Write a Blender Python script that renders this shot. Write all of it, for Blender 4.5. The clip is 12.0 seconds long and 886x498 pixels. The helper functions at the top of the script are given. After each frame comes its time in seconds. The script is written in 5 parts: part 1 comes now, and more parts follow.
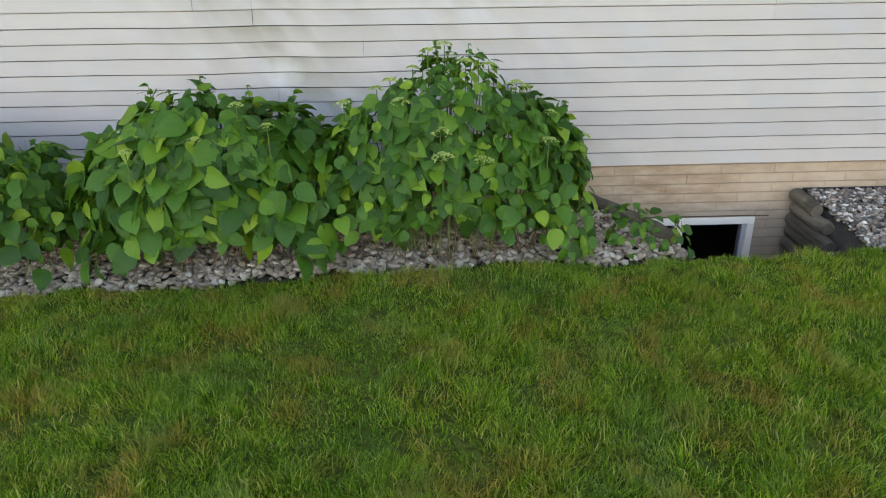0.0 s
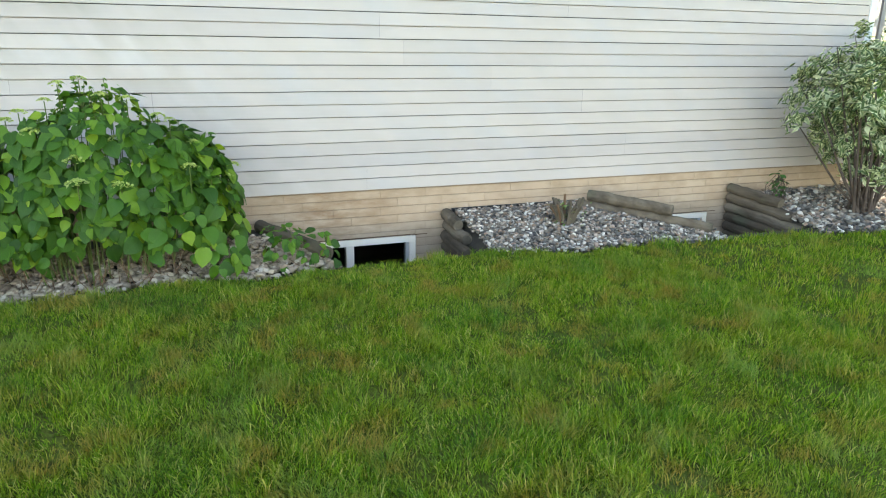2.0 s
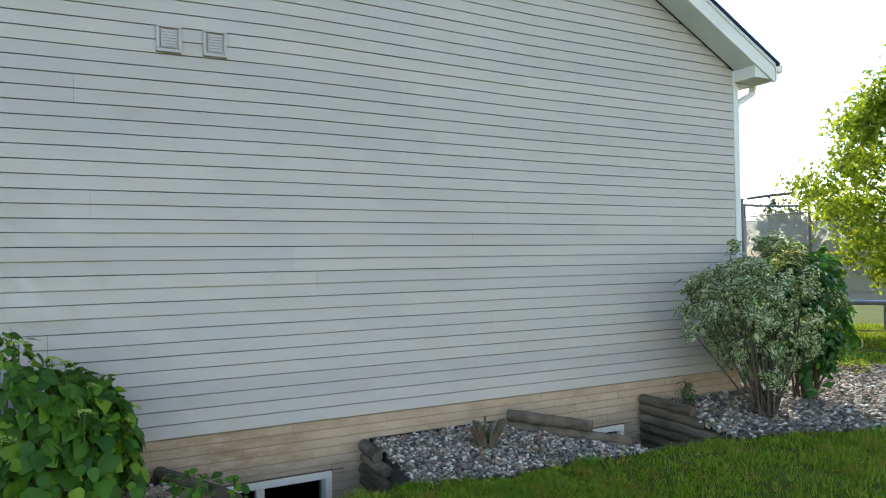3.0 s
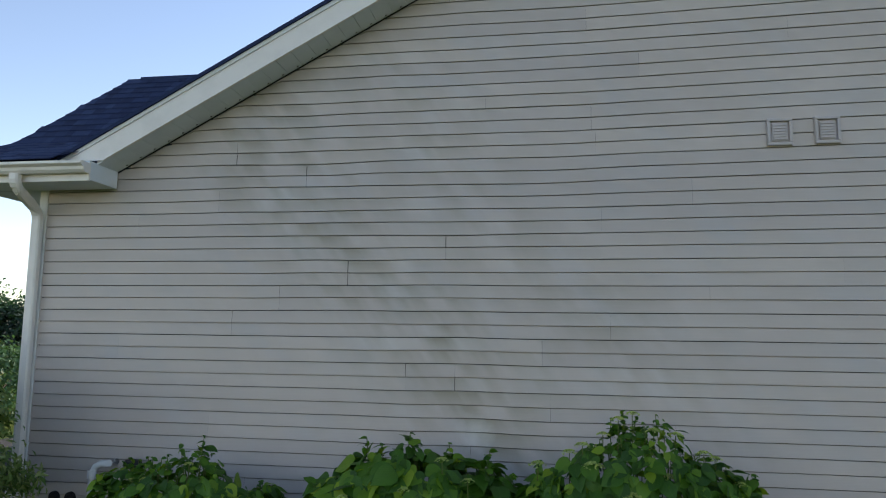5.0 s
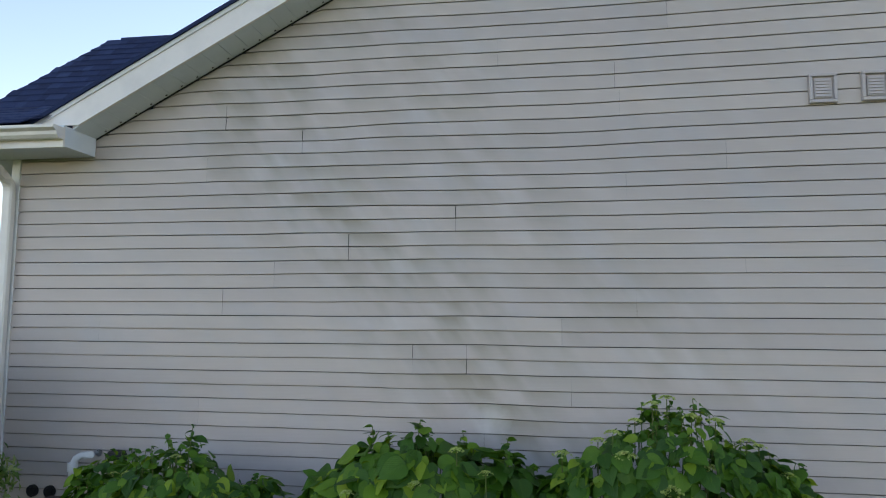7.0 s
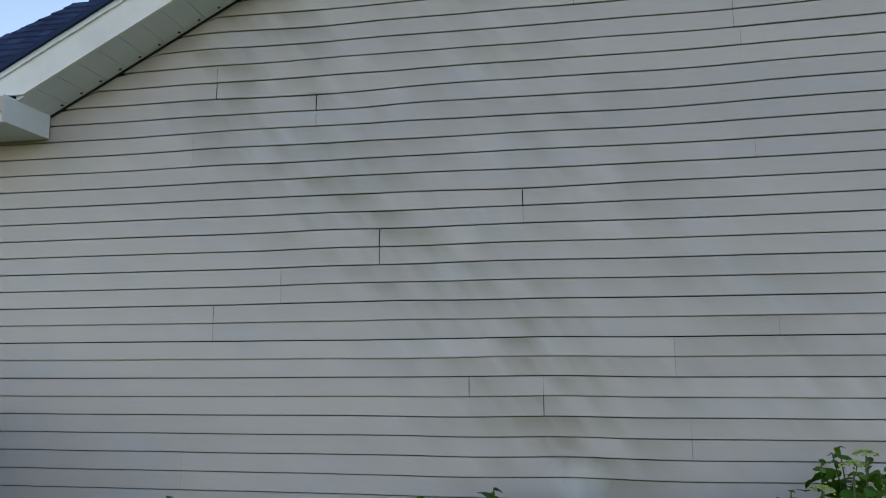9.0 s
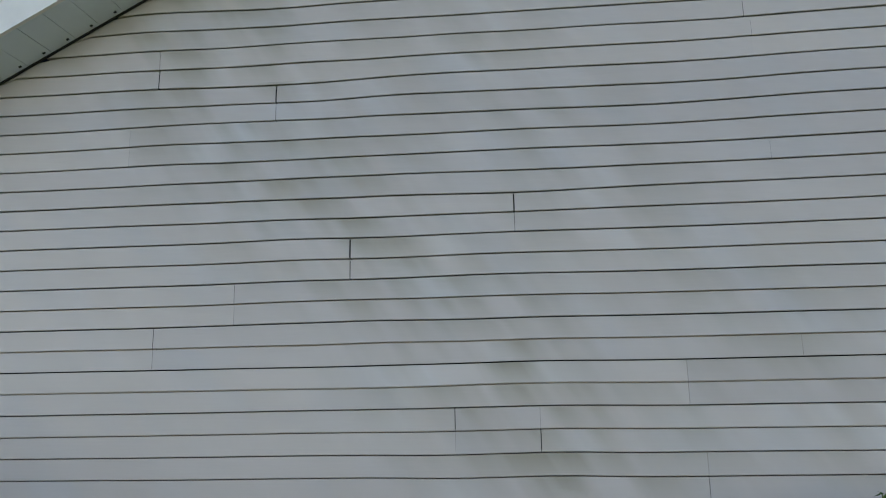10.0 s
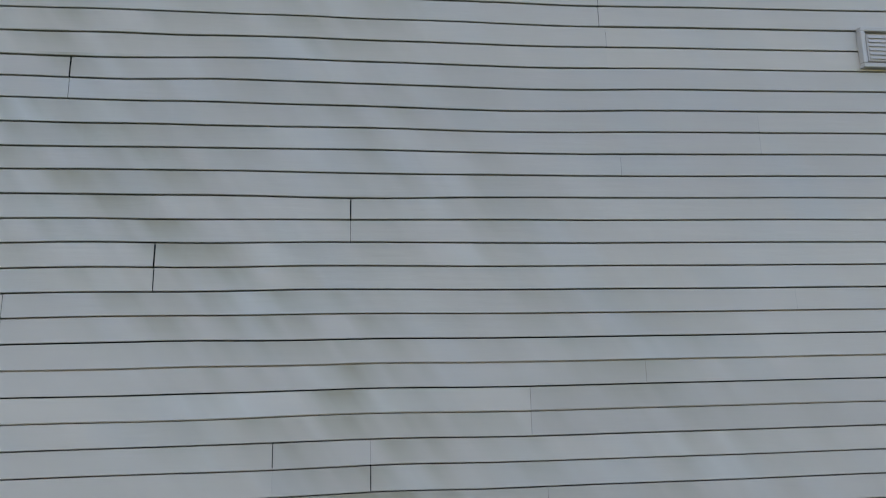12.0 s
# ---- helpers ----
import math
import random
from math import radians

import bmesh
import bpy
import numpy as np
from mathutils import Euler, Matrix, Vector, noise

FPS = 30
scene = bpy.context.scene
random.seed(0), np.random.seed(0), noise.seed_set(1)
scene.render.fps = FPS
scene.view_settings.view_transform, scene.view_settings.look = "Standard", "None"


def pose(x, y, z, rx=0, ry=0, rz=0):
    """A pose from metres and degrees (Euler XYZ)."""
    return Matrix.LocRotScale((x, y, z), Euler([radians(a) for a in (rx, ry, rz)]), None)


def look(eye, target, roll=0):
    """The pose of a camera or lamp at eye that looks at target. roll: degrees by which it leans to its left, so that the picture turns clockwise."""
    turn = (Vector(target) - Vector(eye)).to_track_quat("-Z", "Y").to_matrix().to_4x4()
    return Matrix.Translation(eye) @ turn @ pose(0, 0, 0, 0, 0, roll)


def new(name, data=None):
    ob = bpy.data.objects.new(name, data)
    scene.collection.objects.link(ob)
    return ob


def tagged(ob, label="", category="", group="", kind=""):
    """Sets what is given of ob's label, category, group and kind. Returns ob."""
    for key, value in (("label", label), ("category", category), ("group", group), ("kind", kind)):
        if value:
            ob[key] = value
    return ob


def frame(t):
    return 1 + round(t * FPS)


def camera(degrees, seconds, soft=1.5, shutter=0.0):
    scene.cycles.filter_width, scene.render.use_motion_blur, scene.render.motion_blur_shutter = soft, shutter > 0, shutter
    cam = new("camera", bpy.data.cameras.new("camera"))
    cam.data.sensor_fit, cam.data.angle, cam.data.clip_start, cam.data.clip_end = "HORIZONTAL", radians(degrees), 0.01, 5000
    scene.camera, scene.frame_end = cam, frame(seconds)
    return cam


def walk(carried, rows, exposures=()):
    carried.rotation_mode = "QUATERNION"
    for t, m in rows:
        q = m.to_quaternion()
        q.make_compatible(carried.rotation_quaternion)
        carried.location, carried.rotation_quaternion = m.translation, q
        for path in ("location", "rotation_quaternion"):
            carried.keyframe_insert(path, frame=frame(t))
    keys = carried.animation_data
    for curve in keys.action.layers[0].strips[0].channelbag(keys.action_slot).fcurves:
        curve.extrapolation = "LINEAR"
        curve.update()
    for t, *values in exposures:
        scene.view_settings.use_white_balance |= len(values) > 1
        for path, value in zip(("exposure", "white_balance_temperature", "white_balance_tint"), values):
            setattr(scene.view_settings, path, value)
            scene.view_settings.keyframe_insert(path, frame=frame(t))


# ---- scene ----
cam = camera(64.9, 12.0, 1.1)
PATH = [
    (0, (5.931, -4.941, 1.394), (6.005, -3.092, 0.635), -0.6),
    (0.5, (6.122, -5.227, 1.214), (6.168, -3.452, 0.293), -2.2),
    (1, (6.37, -5.367, 1.202), (6.461, -3.592, 0.285), -0.8),
    (1.5, (6.576, -5.551, 1.144), (6.977, -3.776, 0.314), 0.5),
    (2, (6.74, -5.622, 1.236), (7.396, -3.824, 0.655), 1.0),
    (2.5, (6.796, -5.591, 1.256), (7.696, -3.814, 1.073), 0.6),
    (2.7, (6.791, -5.575, 1.262), (7.753, -3.823, 1.205), -0.1),
    (4.5, (5.69, -5.438, 1.443), (5.752, -3.45, 1.652), -1.5),
    (5, (5.628, -5.399, 1.444), (5.316, -3.438, 1.689), 0.7),
    (5.5, (5.559, -5.413, 1.438), (5.034, -3.497, 1.663), 1.9),
    (6, (5.524, -5.405, 1.422), (5.027, -3.479, 1.631), 1.9),
    (6.5, (5.497, -5.249, 1.415), (5.18, -3.284, 1.607), 0.9),
    (8.5, (5.13, -3.948, 1.398), (4.827, -1.986, 1.64), -0.5),
    (9, (4.949, -3.726, 1.41), (4.636, -1.768, 1.671), -0.6),
    (9.5, (4.815, -3.477, 1.426), (4.57, -1.511, 1.701), -0.8),
    (10, (4.723, -3.279, 1.45), (4.558, -1.31, 1.758), -1.3),
    (10.5, (4.642, -3.114, 1.463), (4.57, -1.151, 1.841), -1.5),
    (11, (4.608, -3.056, 1.482), (4.555, -1.092, 1.859), -0.7),
    (11.5, (4.684, -3.027, 1.518), (4.75, -1.057, 1.853), -0.8),
    (12, (4.854, -2.931, 1.528), (5.076, -0.969, 1.847), -1.1),
]
EXPOSURES = [(0.0, 2.2, 7660, 19), (0.5, 2.74, 8060, 17), (1.0, 3.0, 8330, 17), (1.5, 3.0, 8000, 15), (2.0, 2.53, 7540, 12), (2.5, 1.98, 6850, 10),
             (2.8, 1.64, 6770, 10), (4.3, 1.21, 7010, 15), (4.6, 1.08, 6970, 15), (5.0, 0.71, 6810, 16), (5.5, 0.4, 6700, 16), (6.0, 0.46, 6630, 18),
             (6.5, 0.78, 6850, 20), (8.3, 1.53, 6990, 20), (9.0, 0.96, 6850, 17), (10.0, 1.16, 6810, 17), (11.0, 1.28, 6710, 18), (12.0, 1.22, 6660, 17)]
walk(cam, [(t, look(eye, target, roll)) for t, eye, target, roll in PATH], EXPOSURES)

# ---------------------------------------------------------------- world and sun
SUN_AZ, SUN_EL = 31.0, 27.0
world = bpy.data.worlds.new("world")
scene.world = world
world.use_nodes = True
wn = world.node_tree.nodes
sky = wn.new("ShaderNodeTexSky")
sky.sky_type = 'NISHITA'
sky.sun_disc = False
sky.sun_elevation = radians(SUN_EL)
sky.sun_rotation = radians(SUN_AZ)
sky.air_density, sky.dust_density, sky.ozone_density = 0.9, 0.0, 0.1
wn["Background"].inputs["Strength"].default_value = 0.15
world.node_tree.links.new(sky.outputs["Color"], wn["Background"].inputs["Color"])
sun_data = bpy.data.lights.new("sun", 'SUN')
sun_data.energy, sun_data.angle, sun_data.color = 3.3, radians(0.6), (1.0, 0.93, 0.8)
sun = new("sun", sun_data)
to_sun = Vector((math.sin(radians(SUN_AZ)) * math.cos(radians(SUN_EL)), math.cos(radians(SUN_AZ)) * math.cos(radians(SUN_EL)), math.sin(radians(SUN_EL))))
sun.matrix_world = look(to_sun * 60, (0, 0, 0))

# ---------------------------------------------------------------- materials
C = 0.1016
rng = np.random.default_rng(7)


class Nodes:
    """Small helper round one node tree."""

    def __init__(self, name):
        self.mat = bpy.data.materials.new(name)
        self.mat.use_nodes = True
        self.tree = self.mat.node_tree
        self.bsdf = self.tree.nodes["Principled BSDF"]
        self.pos = self.add("ShaderNodeNewGeometry").outputs["Position"]

    def add(self, kind, **values):
        n = self.tree.nodes.new(kind)
        for k, v in values.items():
            if k in n.inputs:
                n.inputs[k].default_value = v
        return n

    def link(self, a, b):
        self.tree.links.new(a, b)

    def noise(self, scale, detail=4.0, stretch=(1, 1, 1), rough=0.55):
        m = self.add("ShaderNodeMapping")
        m.inputs["Scale"].default_value = stretch
        self.link(self.pos, m.inputs["Vector"])
        n = self.add("ShaderNodeTexNoise", Scale=scale, Detail=detail, Roughness=rough)
        self.link(m.outputs["Vector"], n.inputs["Vector"])
        return n.outputs["Fac"]

    def ramp(self, fac, *stops):
        r = self.add("ShaderNodeValToRGB")
        e = r.color_ramp.elements
        while len(e) < len(stops):
            e.new(0.5)
        for el, (p, c) in zip(e, stops):
            el.position = p
            el.color = (*c, 1) if len(c) == 3 else c
        self.link(fac, r.inputs["Fac"])
        return r.outputs["Color"]

    def mix(self, fac, a, b, blend='MIX'):
        m = self.add("ShaderNodeMix")
        m.data_type = 'RGBA'
        m.blend_type = blend
        for sock, v in ((m.inputs[0], fac), (m.inputs[6], a), (m.inputs[7], b)):
            if isinstance(v, (int, float)):
                sock.default_value = v
            elif isinstance(v, tuple):
                sock.default_value = (*v, 1)
            else:
                self.link(v, sock)
        return m.outputs[2]

    def math(self, op, a, b=0.0, clamp=False):
        m = self.add("ShaderNodeMath")
        m.operation = op
        m.use_clamp = clamp
        for sock, v in zip(m.inputs, (a, b)):
            if isinstance(v, (int, float)):
                sock.default_value = v
            else:
                self.link(v, sock)
        return m.outputs[0]

    def bump(self, height, strength=0.3, distance=0.01):
        b = self.add("ShaderNodeBump", Strength=strength, Distance=distance)
        self.link(height, b.inputs["Height"])
        self.link(b.outputs["Normal"], self.bsdf.inputs["Normal"])

    def rand(self, island=False):
        if island:
            return self.add("ShaderNodeNewGeometry").outputs["Random Per Island"]
        return self.add("ShaderNodeObjectInfo").outputs["Random"]

    def done(self, color, rough=0.6, spec=0.4, metal=0.0):
        if isinstance(color, tuple):
            self.bsdf.inputs["Base Color"].default_value = (*color, 1)
        else:
            self.link(color, self.bsdf.inputs["Base Color"])
        self.bsdf.inputs["Roughness"].default_value = rough
        self.bsdf.inputs["Specular IOR Level"].default_value = spec
        self.bsdf.inputs["Metallic"].default_value = metal
        return self.mat


def mat_siding():
    n = Nodes("vinyl_siding")
    cloud = n.noise(1.1, 3, (0.5, 1, 1.6))
    base = n.ramp(cloud, (0.3, (0.490, 0.428, 0.386)), (0.7, (0.545, 0.478, 0.430)))
    piece = n.ramp(n.rand(), (0.0, (0.93, 0.93, 0.94)), (1.0, (1.03, 1.02, 1.0)))
    base = n.mix(1.0, base, piece, 'MULTIPLY')
    # weathering smears plus painted buckle reflections, board by board, along two slanting bands
    sep = n.add("ShaderNodeSeparateXYZ")
    n.link(n.pos, sep.inputs[0])
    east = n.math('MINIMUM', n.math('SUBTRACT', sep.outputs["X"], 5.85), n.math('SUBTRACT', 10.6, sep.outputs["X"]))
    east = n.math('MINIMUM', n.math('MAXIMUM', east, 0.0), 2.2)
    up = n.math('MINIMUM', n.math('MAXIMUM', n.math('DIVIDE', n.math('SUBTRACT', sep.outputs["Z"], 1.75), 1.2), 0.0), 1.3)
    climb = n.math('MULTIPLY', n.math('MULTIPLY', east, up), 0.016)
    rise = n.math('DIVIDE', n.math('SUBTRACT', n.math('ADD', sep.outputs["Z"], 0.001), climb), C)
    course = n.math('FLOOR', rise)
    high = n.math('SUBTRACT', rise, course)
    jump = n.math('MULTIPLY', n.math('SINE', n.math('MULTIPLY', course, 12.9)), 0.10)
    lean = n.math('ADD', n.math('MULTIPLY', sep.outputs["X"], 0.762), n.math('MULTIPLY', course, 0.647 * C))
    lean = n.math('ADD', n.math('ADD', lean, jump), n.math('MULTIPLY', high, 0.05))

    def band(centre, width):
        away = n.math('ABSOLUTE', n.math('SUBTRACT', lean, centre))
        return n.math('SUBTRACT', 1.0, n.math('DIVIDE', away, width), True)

    def smear(across, along, seed, lo, hi):
        v = n.add("ShaderNodeCombineXYZ", Z=seed)
        n.link(n.math('MULTIPLY', lean, across), v.inputs["X"])
        n.link(n.math('MULTIPLY', course, along), v.inputs["Y"])
        t = n.add("ShaderNodeTexNoise", Scale=1.0, Detail=2.5, Roughness=0.5)
        n.link(v.outputs[0], t.inputs["Vector"])
        return n.ramp(t.outputs["Fac"], (lo, (0, 0, 0)), (hi, (1, 1, 1)))

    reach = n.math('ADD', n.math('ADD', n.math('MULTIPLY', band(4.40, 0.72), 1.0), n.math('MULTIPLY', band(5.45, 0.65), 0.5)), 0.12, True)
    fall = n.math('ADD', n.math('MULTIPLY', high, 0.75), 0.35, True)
    # lighter and darker reflections off the buckled boards, put into the colour
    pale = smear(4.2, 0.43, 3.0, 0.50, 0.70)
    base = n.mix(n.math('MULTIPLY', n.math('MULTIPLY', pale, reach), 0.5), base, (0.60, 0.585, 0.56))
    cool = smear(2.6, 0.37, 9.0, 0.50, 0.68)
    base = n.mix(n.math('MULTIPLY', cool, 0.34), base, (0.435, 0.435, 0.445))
    dirt_shade = n.math('MULTIPLY', n.math('MULTIPLY', smear(4.6, 0.40, 5.0, 0.40, 0.60), reach), fall)
    base = n.mix(n.math('MULTIPLY', dirt_shade, 0.95), base, (0.315, 0.275, 0.208))
    # small reflected light patch, painted as a paler siding colour
    glint = n.add("ShaderNodeVectorMath")
    glint.operation = 'DISTANCE'
    n.link(n.pos, glint.inputs[0])
    glint.inputs[1].default_value = (5.04, 0.0, 0.71)
    glint_d = n.math('ADD', glint.outputs["Value"], n.math('MULTIPLY', n.math('SUBTRACT', n.noise(9, 3), 0.5), 0.2))
    base = n.mix(n.math('MULTIPLY', n.ramp(glint_d, (0.03, (1, 1, 1)), (0.16, (0, 0, 0))), 0.38), base, (0.78, 0.76, 0.70))
    streak = n.ramp(n.noise(2.0, 5, (3.5, 1, 0.35)), (0.56, (0, 0, 0)), (0.75, (1, 1, 1)))
    base = n.mix(n.math('MULTIPLY', streak, 0.16), base, (0.47, 0.45, 0.41))
    n.bump(n.noise(55, 4, (0.12, 1, 1.0)), 0.18, 0.004)
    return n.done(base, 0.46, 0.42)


def mat_white(name, color, rough=0.4, dirt_shade=0.25):
    n = Nodes(name)
    c = n.mix(n.math('MULTIPLY', n.ramp(n.noise(4.0, 6), (0.45, (0, 0, 0)), (0.75, (1, 1, 1))), dirt_shade), color, tuple(0.62 * v for v in color))
    n.bump(n.noise(60, 3), 0.05, 0.003)
    return n.done(c, rough, 0.4)


def mat_brick():
    n = Nodes("cream_brick")
    tint = n.ramp(n.rand(), (0.0, (0.505, 0.360, 0.248)), (0.5, (0.525, 0.378, 0.262)), (1.0, (0.545, 0.40, 0.28)))
    c = n.mix(n.ramp(n.noise(4.0, 6, (0.6, 1, 1.2), 0.65), (0.46, (0, 0, 0)), (0.70, (1, 1, 1))), tint, (0.29, 0.18, 0.10))
    c = n.mix(0.3, c, tint)
    c = n.mix(n.math('MULTIPLY', n.ramp(n.noise(1.7, 5, (1, 1, 0.7), 0.6), (0.45, (0, 0, 0)), (0.65, (1, 1, 1))), 0.4), c, (0.40, 0.27, 0.17))
    rust = n.add("ShaderNodeVectorMath")
    rust.operation = 'DISTANCE'
    n.link(n.pos, rust.inputs[0])
    rust.inputs[1].default_value = (7.75, 0.0, -0.16)
    near = n.math('SUBTRACT', 1.0, n.math('MULTIPLY', rust.outputs["Value"], 0.95), True)
    streaks = n.ramp(n.noise(6.0, 7, (0.6, 1, 2.2), 0.68), (0.42, (0, 0, 0)), (0.64, (1, 1, 1)))
    c = n.mix(n.math('MULTIPLY', n.math('MULTIPLY', near, streaks), 0.8), c, (0.25, 0.125, 0.055))
    c = n.mix(n.math('MULTIPLY', n.noise(90, 3), 0.35), c, (0.42, 0.33, 0.23))
    n.bump(n.noise(120, 4), 0.35, 0.004)
    return n.done(c, 0.85, 0.2)


def mat_grain(name, a, b, scale=6, rough=0.85, bump=0.4, fine=70, spec=0.25):
    n = Nodes(name)
    c = n.ramp(n.noise(scale, 6), (0.3, a), (0.7, b))
    c = n.mix(n.math('MULTIPLY', n.noise(fine, 3), 0.45), c, tuple(0.55 * v for v in a))
    n.bump(n.noise(fine, 4), bump, 0.006)
    return n.done(c, rough, spec)


def mat_timber():
    n = Nodes("weathered_timber")
    tint = n.ramp(n.rand(), (0.0, (0.13, 0.102, 0.072)), (1.0, (0.22, 0.175, 0.125)))
    c = n.mix(n.ramp(n.noise(9, 6, (1, 0.2, 1)), (0.4, (0, 0, 0)), (0.7, (1, 1, 1))), tint, (0.06, 0.047, 0.034))
    c = n.mix(n.math('MULTIPLY', n.ramp(n.noise(3, 4), (0.55, (0, 0, 0)), (0.7, (1, 1, 1))), 0.5), c, (0.12, 0.13, 0.08))
    n.bump(n.noise(40, 5, (1, 0.15, 1)), 0.6, 0.01)
    return n.done(c, 0.9, 0.15)


def mat_pebble(island, warm=False):
    n = Nodes(("tan_" if warm else "grey_") + ("pebble_loose" if island else "pebble"))
    c = n.ramp(n.rand(island), (0.0, (0.045, 0.042, 0.04)), (0.2, (0.15, 0.128, 0.105)), (0.34, (0.31, 0.20, 0.13)), (0.46, (0.42, 0.35, 0.27)),
               (0.58, (0.07, 0.066, 0.062)), (0.74, (0.27, 0.235, 0.19)), (0.88, (0.80, 0.73, 0.61)), (1.0, (0.36, 0.21, 0.14)))
    if warm:
        c = n.mix(0.7, c, n.ramp(n.rand(island), (0.0, (0.50, 0.37, 0.24)), (0.25, (0.26, 0.18, 0.12)), (0.5, (0.58, 0.45, 0.31)), (0.75, (0.40, 0.26, 0.165)), (1.0, (0.66, 0.56, 0.42))))
    c = n.mix(n.math('MULTIPLY', n.noise(60, 4), 0.25), c, (0.2, 0.17, 0.14))
    n.bump(n.noise(90, 4), 0.5, 0.006)
    return n.done(c, 0.7, 0.3)


def mat_leaf(name, stops, island=True, trans=0.35, rough=0.5, edge=None, vein=None):
    n = Nodes(name)
    c = n.ramp(n.rand(island), *stops)
    if edge or vein:
        uv = n.add("ShaderNodeUVMap")
        sep = n.add("ShaderNodeSeparateXYZ")
        n.link(uv.outputs["UV"], sep.inputs[0])
        side = n.math('ABSOLUTE', sep.outputs["X"])
    if edge:
        rim = n.math('ADD', side, n.math('MULTIPLY', n.math('SUBTRACT', n.noise(60, 2), 0.5), 0.5))
        c = n.mix(n.ramp(rim, (0.34, (0, 0, 0)), (0.62, (1, 1, 1))), c, edge)
    if vein:
        rib = n.ramp(side, (0.0, (1, 1, 1)), (0.05, (0, 0, 0)))
        ph = n.math('SUBTRACT', n.math('MULTIPLY', sep.outputs["Y"], 44.0), n.math('MULTIPLY', side, 40.0))
        wave = n.math('SINE', ph)
        lines = n.math('MAXIMUM', n.ramp(wave, (0.80, (0, 0, 0)), (1.0, (1, 1, 1))), rib)
        c = n.mix(n.math('MULTIPLY', lines, 0.13), c, vein)
        n.bump(n.math('SUBTRACT', n.math('MULTIPLY', wave, 0.5), n.math('MULTIPLY', lines, 0.8)), 0.28, 0.003)
    c = n.mix(n.math('MULTIPLY', n.noise(30, 3), 0.3), c, tuple(0.6 * v for v in stops[0][1]))
    n.done(c, rough, 0.35)
    t = n.add("ShaderNodeBsdfTranslucent")
    n.link(n.mix(1.0, c, (1.5, 1.5, 0.7), 'MULTIPLY'), t.inputs["Color"])
    m = n.add("ShaderNodeMixShader")
    m.inputs[0].default_value = trans
    n.link(n.bsdf.outputs[0], m.inputs[1])
    n.link(t.outputs[0], m.inputs[2])
    n.link(m.outputs[0], n.tree.nodes["Material Output"].inputs["Surface"])
    return n.mat


def mat_grass():
    n = Nodes("grass_blades")
    c = n.ramp(n.rand(True), (0.0, (0.027, 0.066, 0.004)), (0.3, (0.100, 0.202, 0.009)), (0.66, (0.198, 0.33, 0.014)), (0.86, (0.34, 0.40, 0.04)), (1.0, (0.58, 0.47, 0.17)))
    patch = n.ramp(n.noise(2.6, 6, (1, 1, 0.1), 0.65), (0.48, (0, 0, 0)), (0.66, (1, 1, 1)))
    c = n.mix(n.math('MULTIPLY', patch, 0.4), c, (0.27, 0.29, 0.028))
    dry = n.ramp(n.noise(3.6, 5, (1, 1, 0.1), 0.62), (0.50, (0, 0, 0)), (0.64, (1, 1, 1)))
    stalk = n.ramp(n.rand(True), (0.25, (0.25, 0.25, 0.25)), (0.6, (1, 1, 1)))
    c = n.mix(n.math('MULTIPLY', n.math('MULTIPLY', dry, stalk), 0.85), c, (0.39, 0.24, 0.055))
    cool = n.ramp(n.noise(1.7, 4, (1, 1, 0.1)), (0.48, (0, 0, 0)), (0.64, (1, 1, 1)))
    c = n.mix(n.math('MULTIPLY', cool, 0.38), c, (0.05, 0.17, 0.022))
    pale = n.ramp(n.noise(3.1, 3, (1.2, 0.8, 0.1)), (0.56, (0, 0, 0)), (0.72, (1, 1, 1)))
    c = n.mix(n.math('MULTIPLY', pale, 0.4), c, (0.27, 0.36, 0.09))
    n.done(c, 0.55, 0.2)
    t = n.add("ShaderNodeBsdfTranslucent")
    n.link(n.mix(1.0, c, (1.6, 1.6, 0.6), 'MULTIPLY'), t.inputs["Color"])
    m = n.add("ShaderNodeMixShader")
    m.inputs[0].default_value = 0.3
    n.link(n.bsdf.outputs[0], m.inputs[1])
    n.link(t.outputs[0], m.inputs[2])
    n.link(m.outputs[0], n.tree.nodes["Material Output"].inputs["Surface"])
    return n.mat


def mat_lawn_soil():
    n = Nodes("lawn_thatch")
    c = n.ramp(n.noise(1.6, 5), (0.3, (0.055, 0.10, 0.010)), (0.7, (0.125, 0.145, 0.022)))
    c = n.mix(n.ramp(n.noise(45, 4), (0.45, (0, 0, 0)), (0.65, (1, 1, 1))), c, (0.06, 0.06, 0.012))
    n.bump(n.noise(60, 5), 0.8, 0.02)
    return n.done(c, 0.9, 0.1)


def mat_shingle():
    n = Nodes("blue_shingle")
    c = n.ramp(n.rand(), (0.0, (0.016, 0.028, 0.078)), (0.7, (0.027, 0.046, 0.118)), (1.0, (0.046, 0.072, 0.16)))
    c = n.mix(n.math('MULTIPLY', n.noise(160, 2), 0.6), c, (0.02, 0.022, 0.035))
    n.bump(n.noise(220, 2), 0.5, 0.003)
    return n.done(c, 0.9, 0.2)


def mat_glass():
    n = Nodes("window_glass")
    n.bsdf.inputs["Transmission Weight"].default_value = 1.0
    n.bsdf.inputs["IOR"].default_value = 1.45
    return n.done((0.75, 0.8, 0.8), 0.02, 0.5)


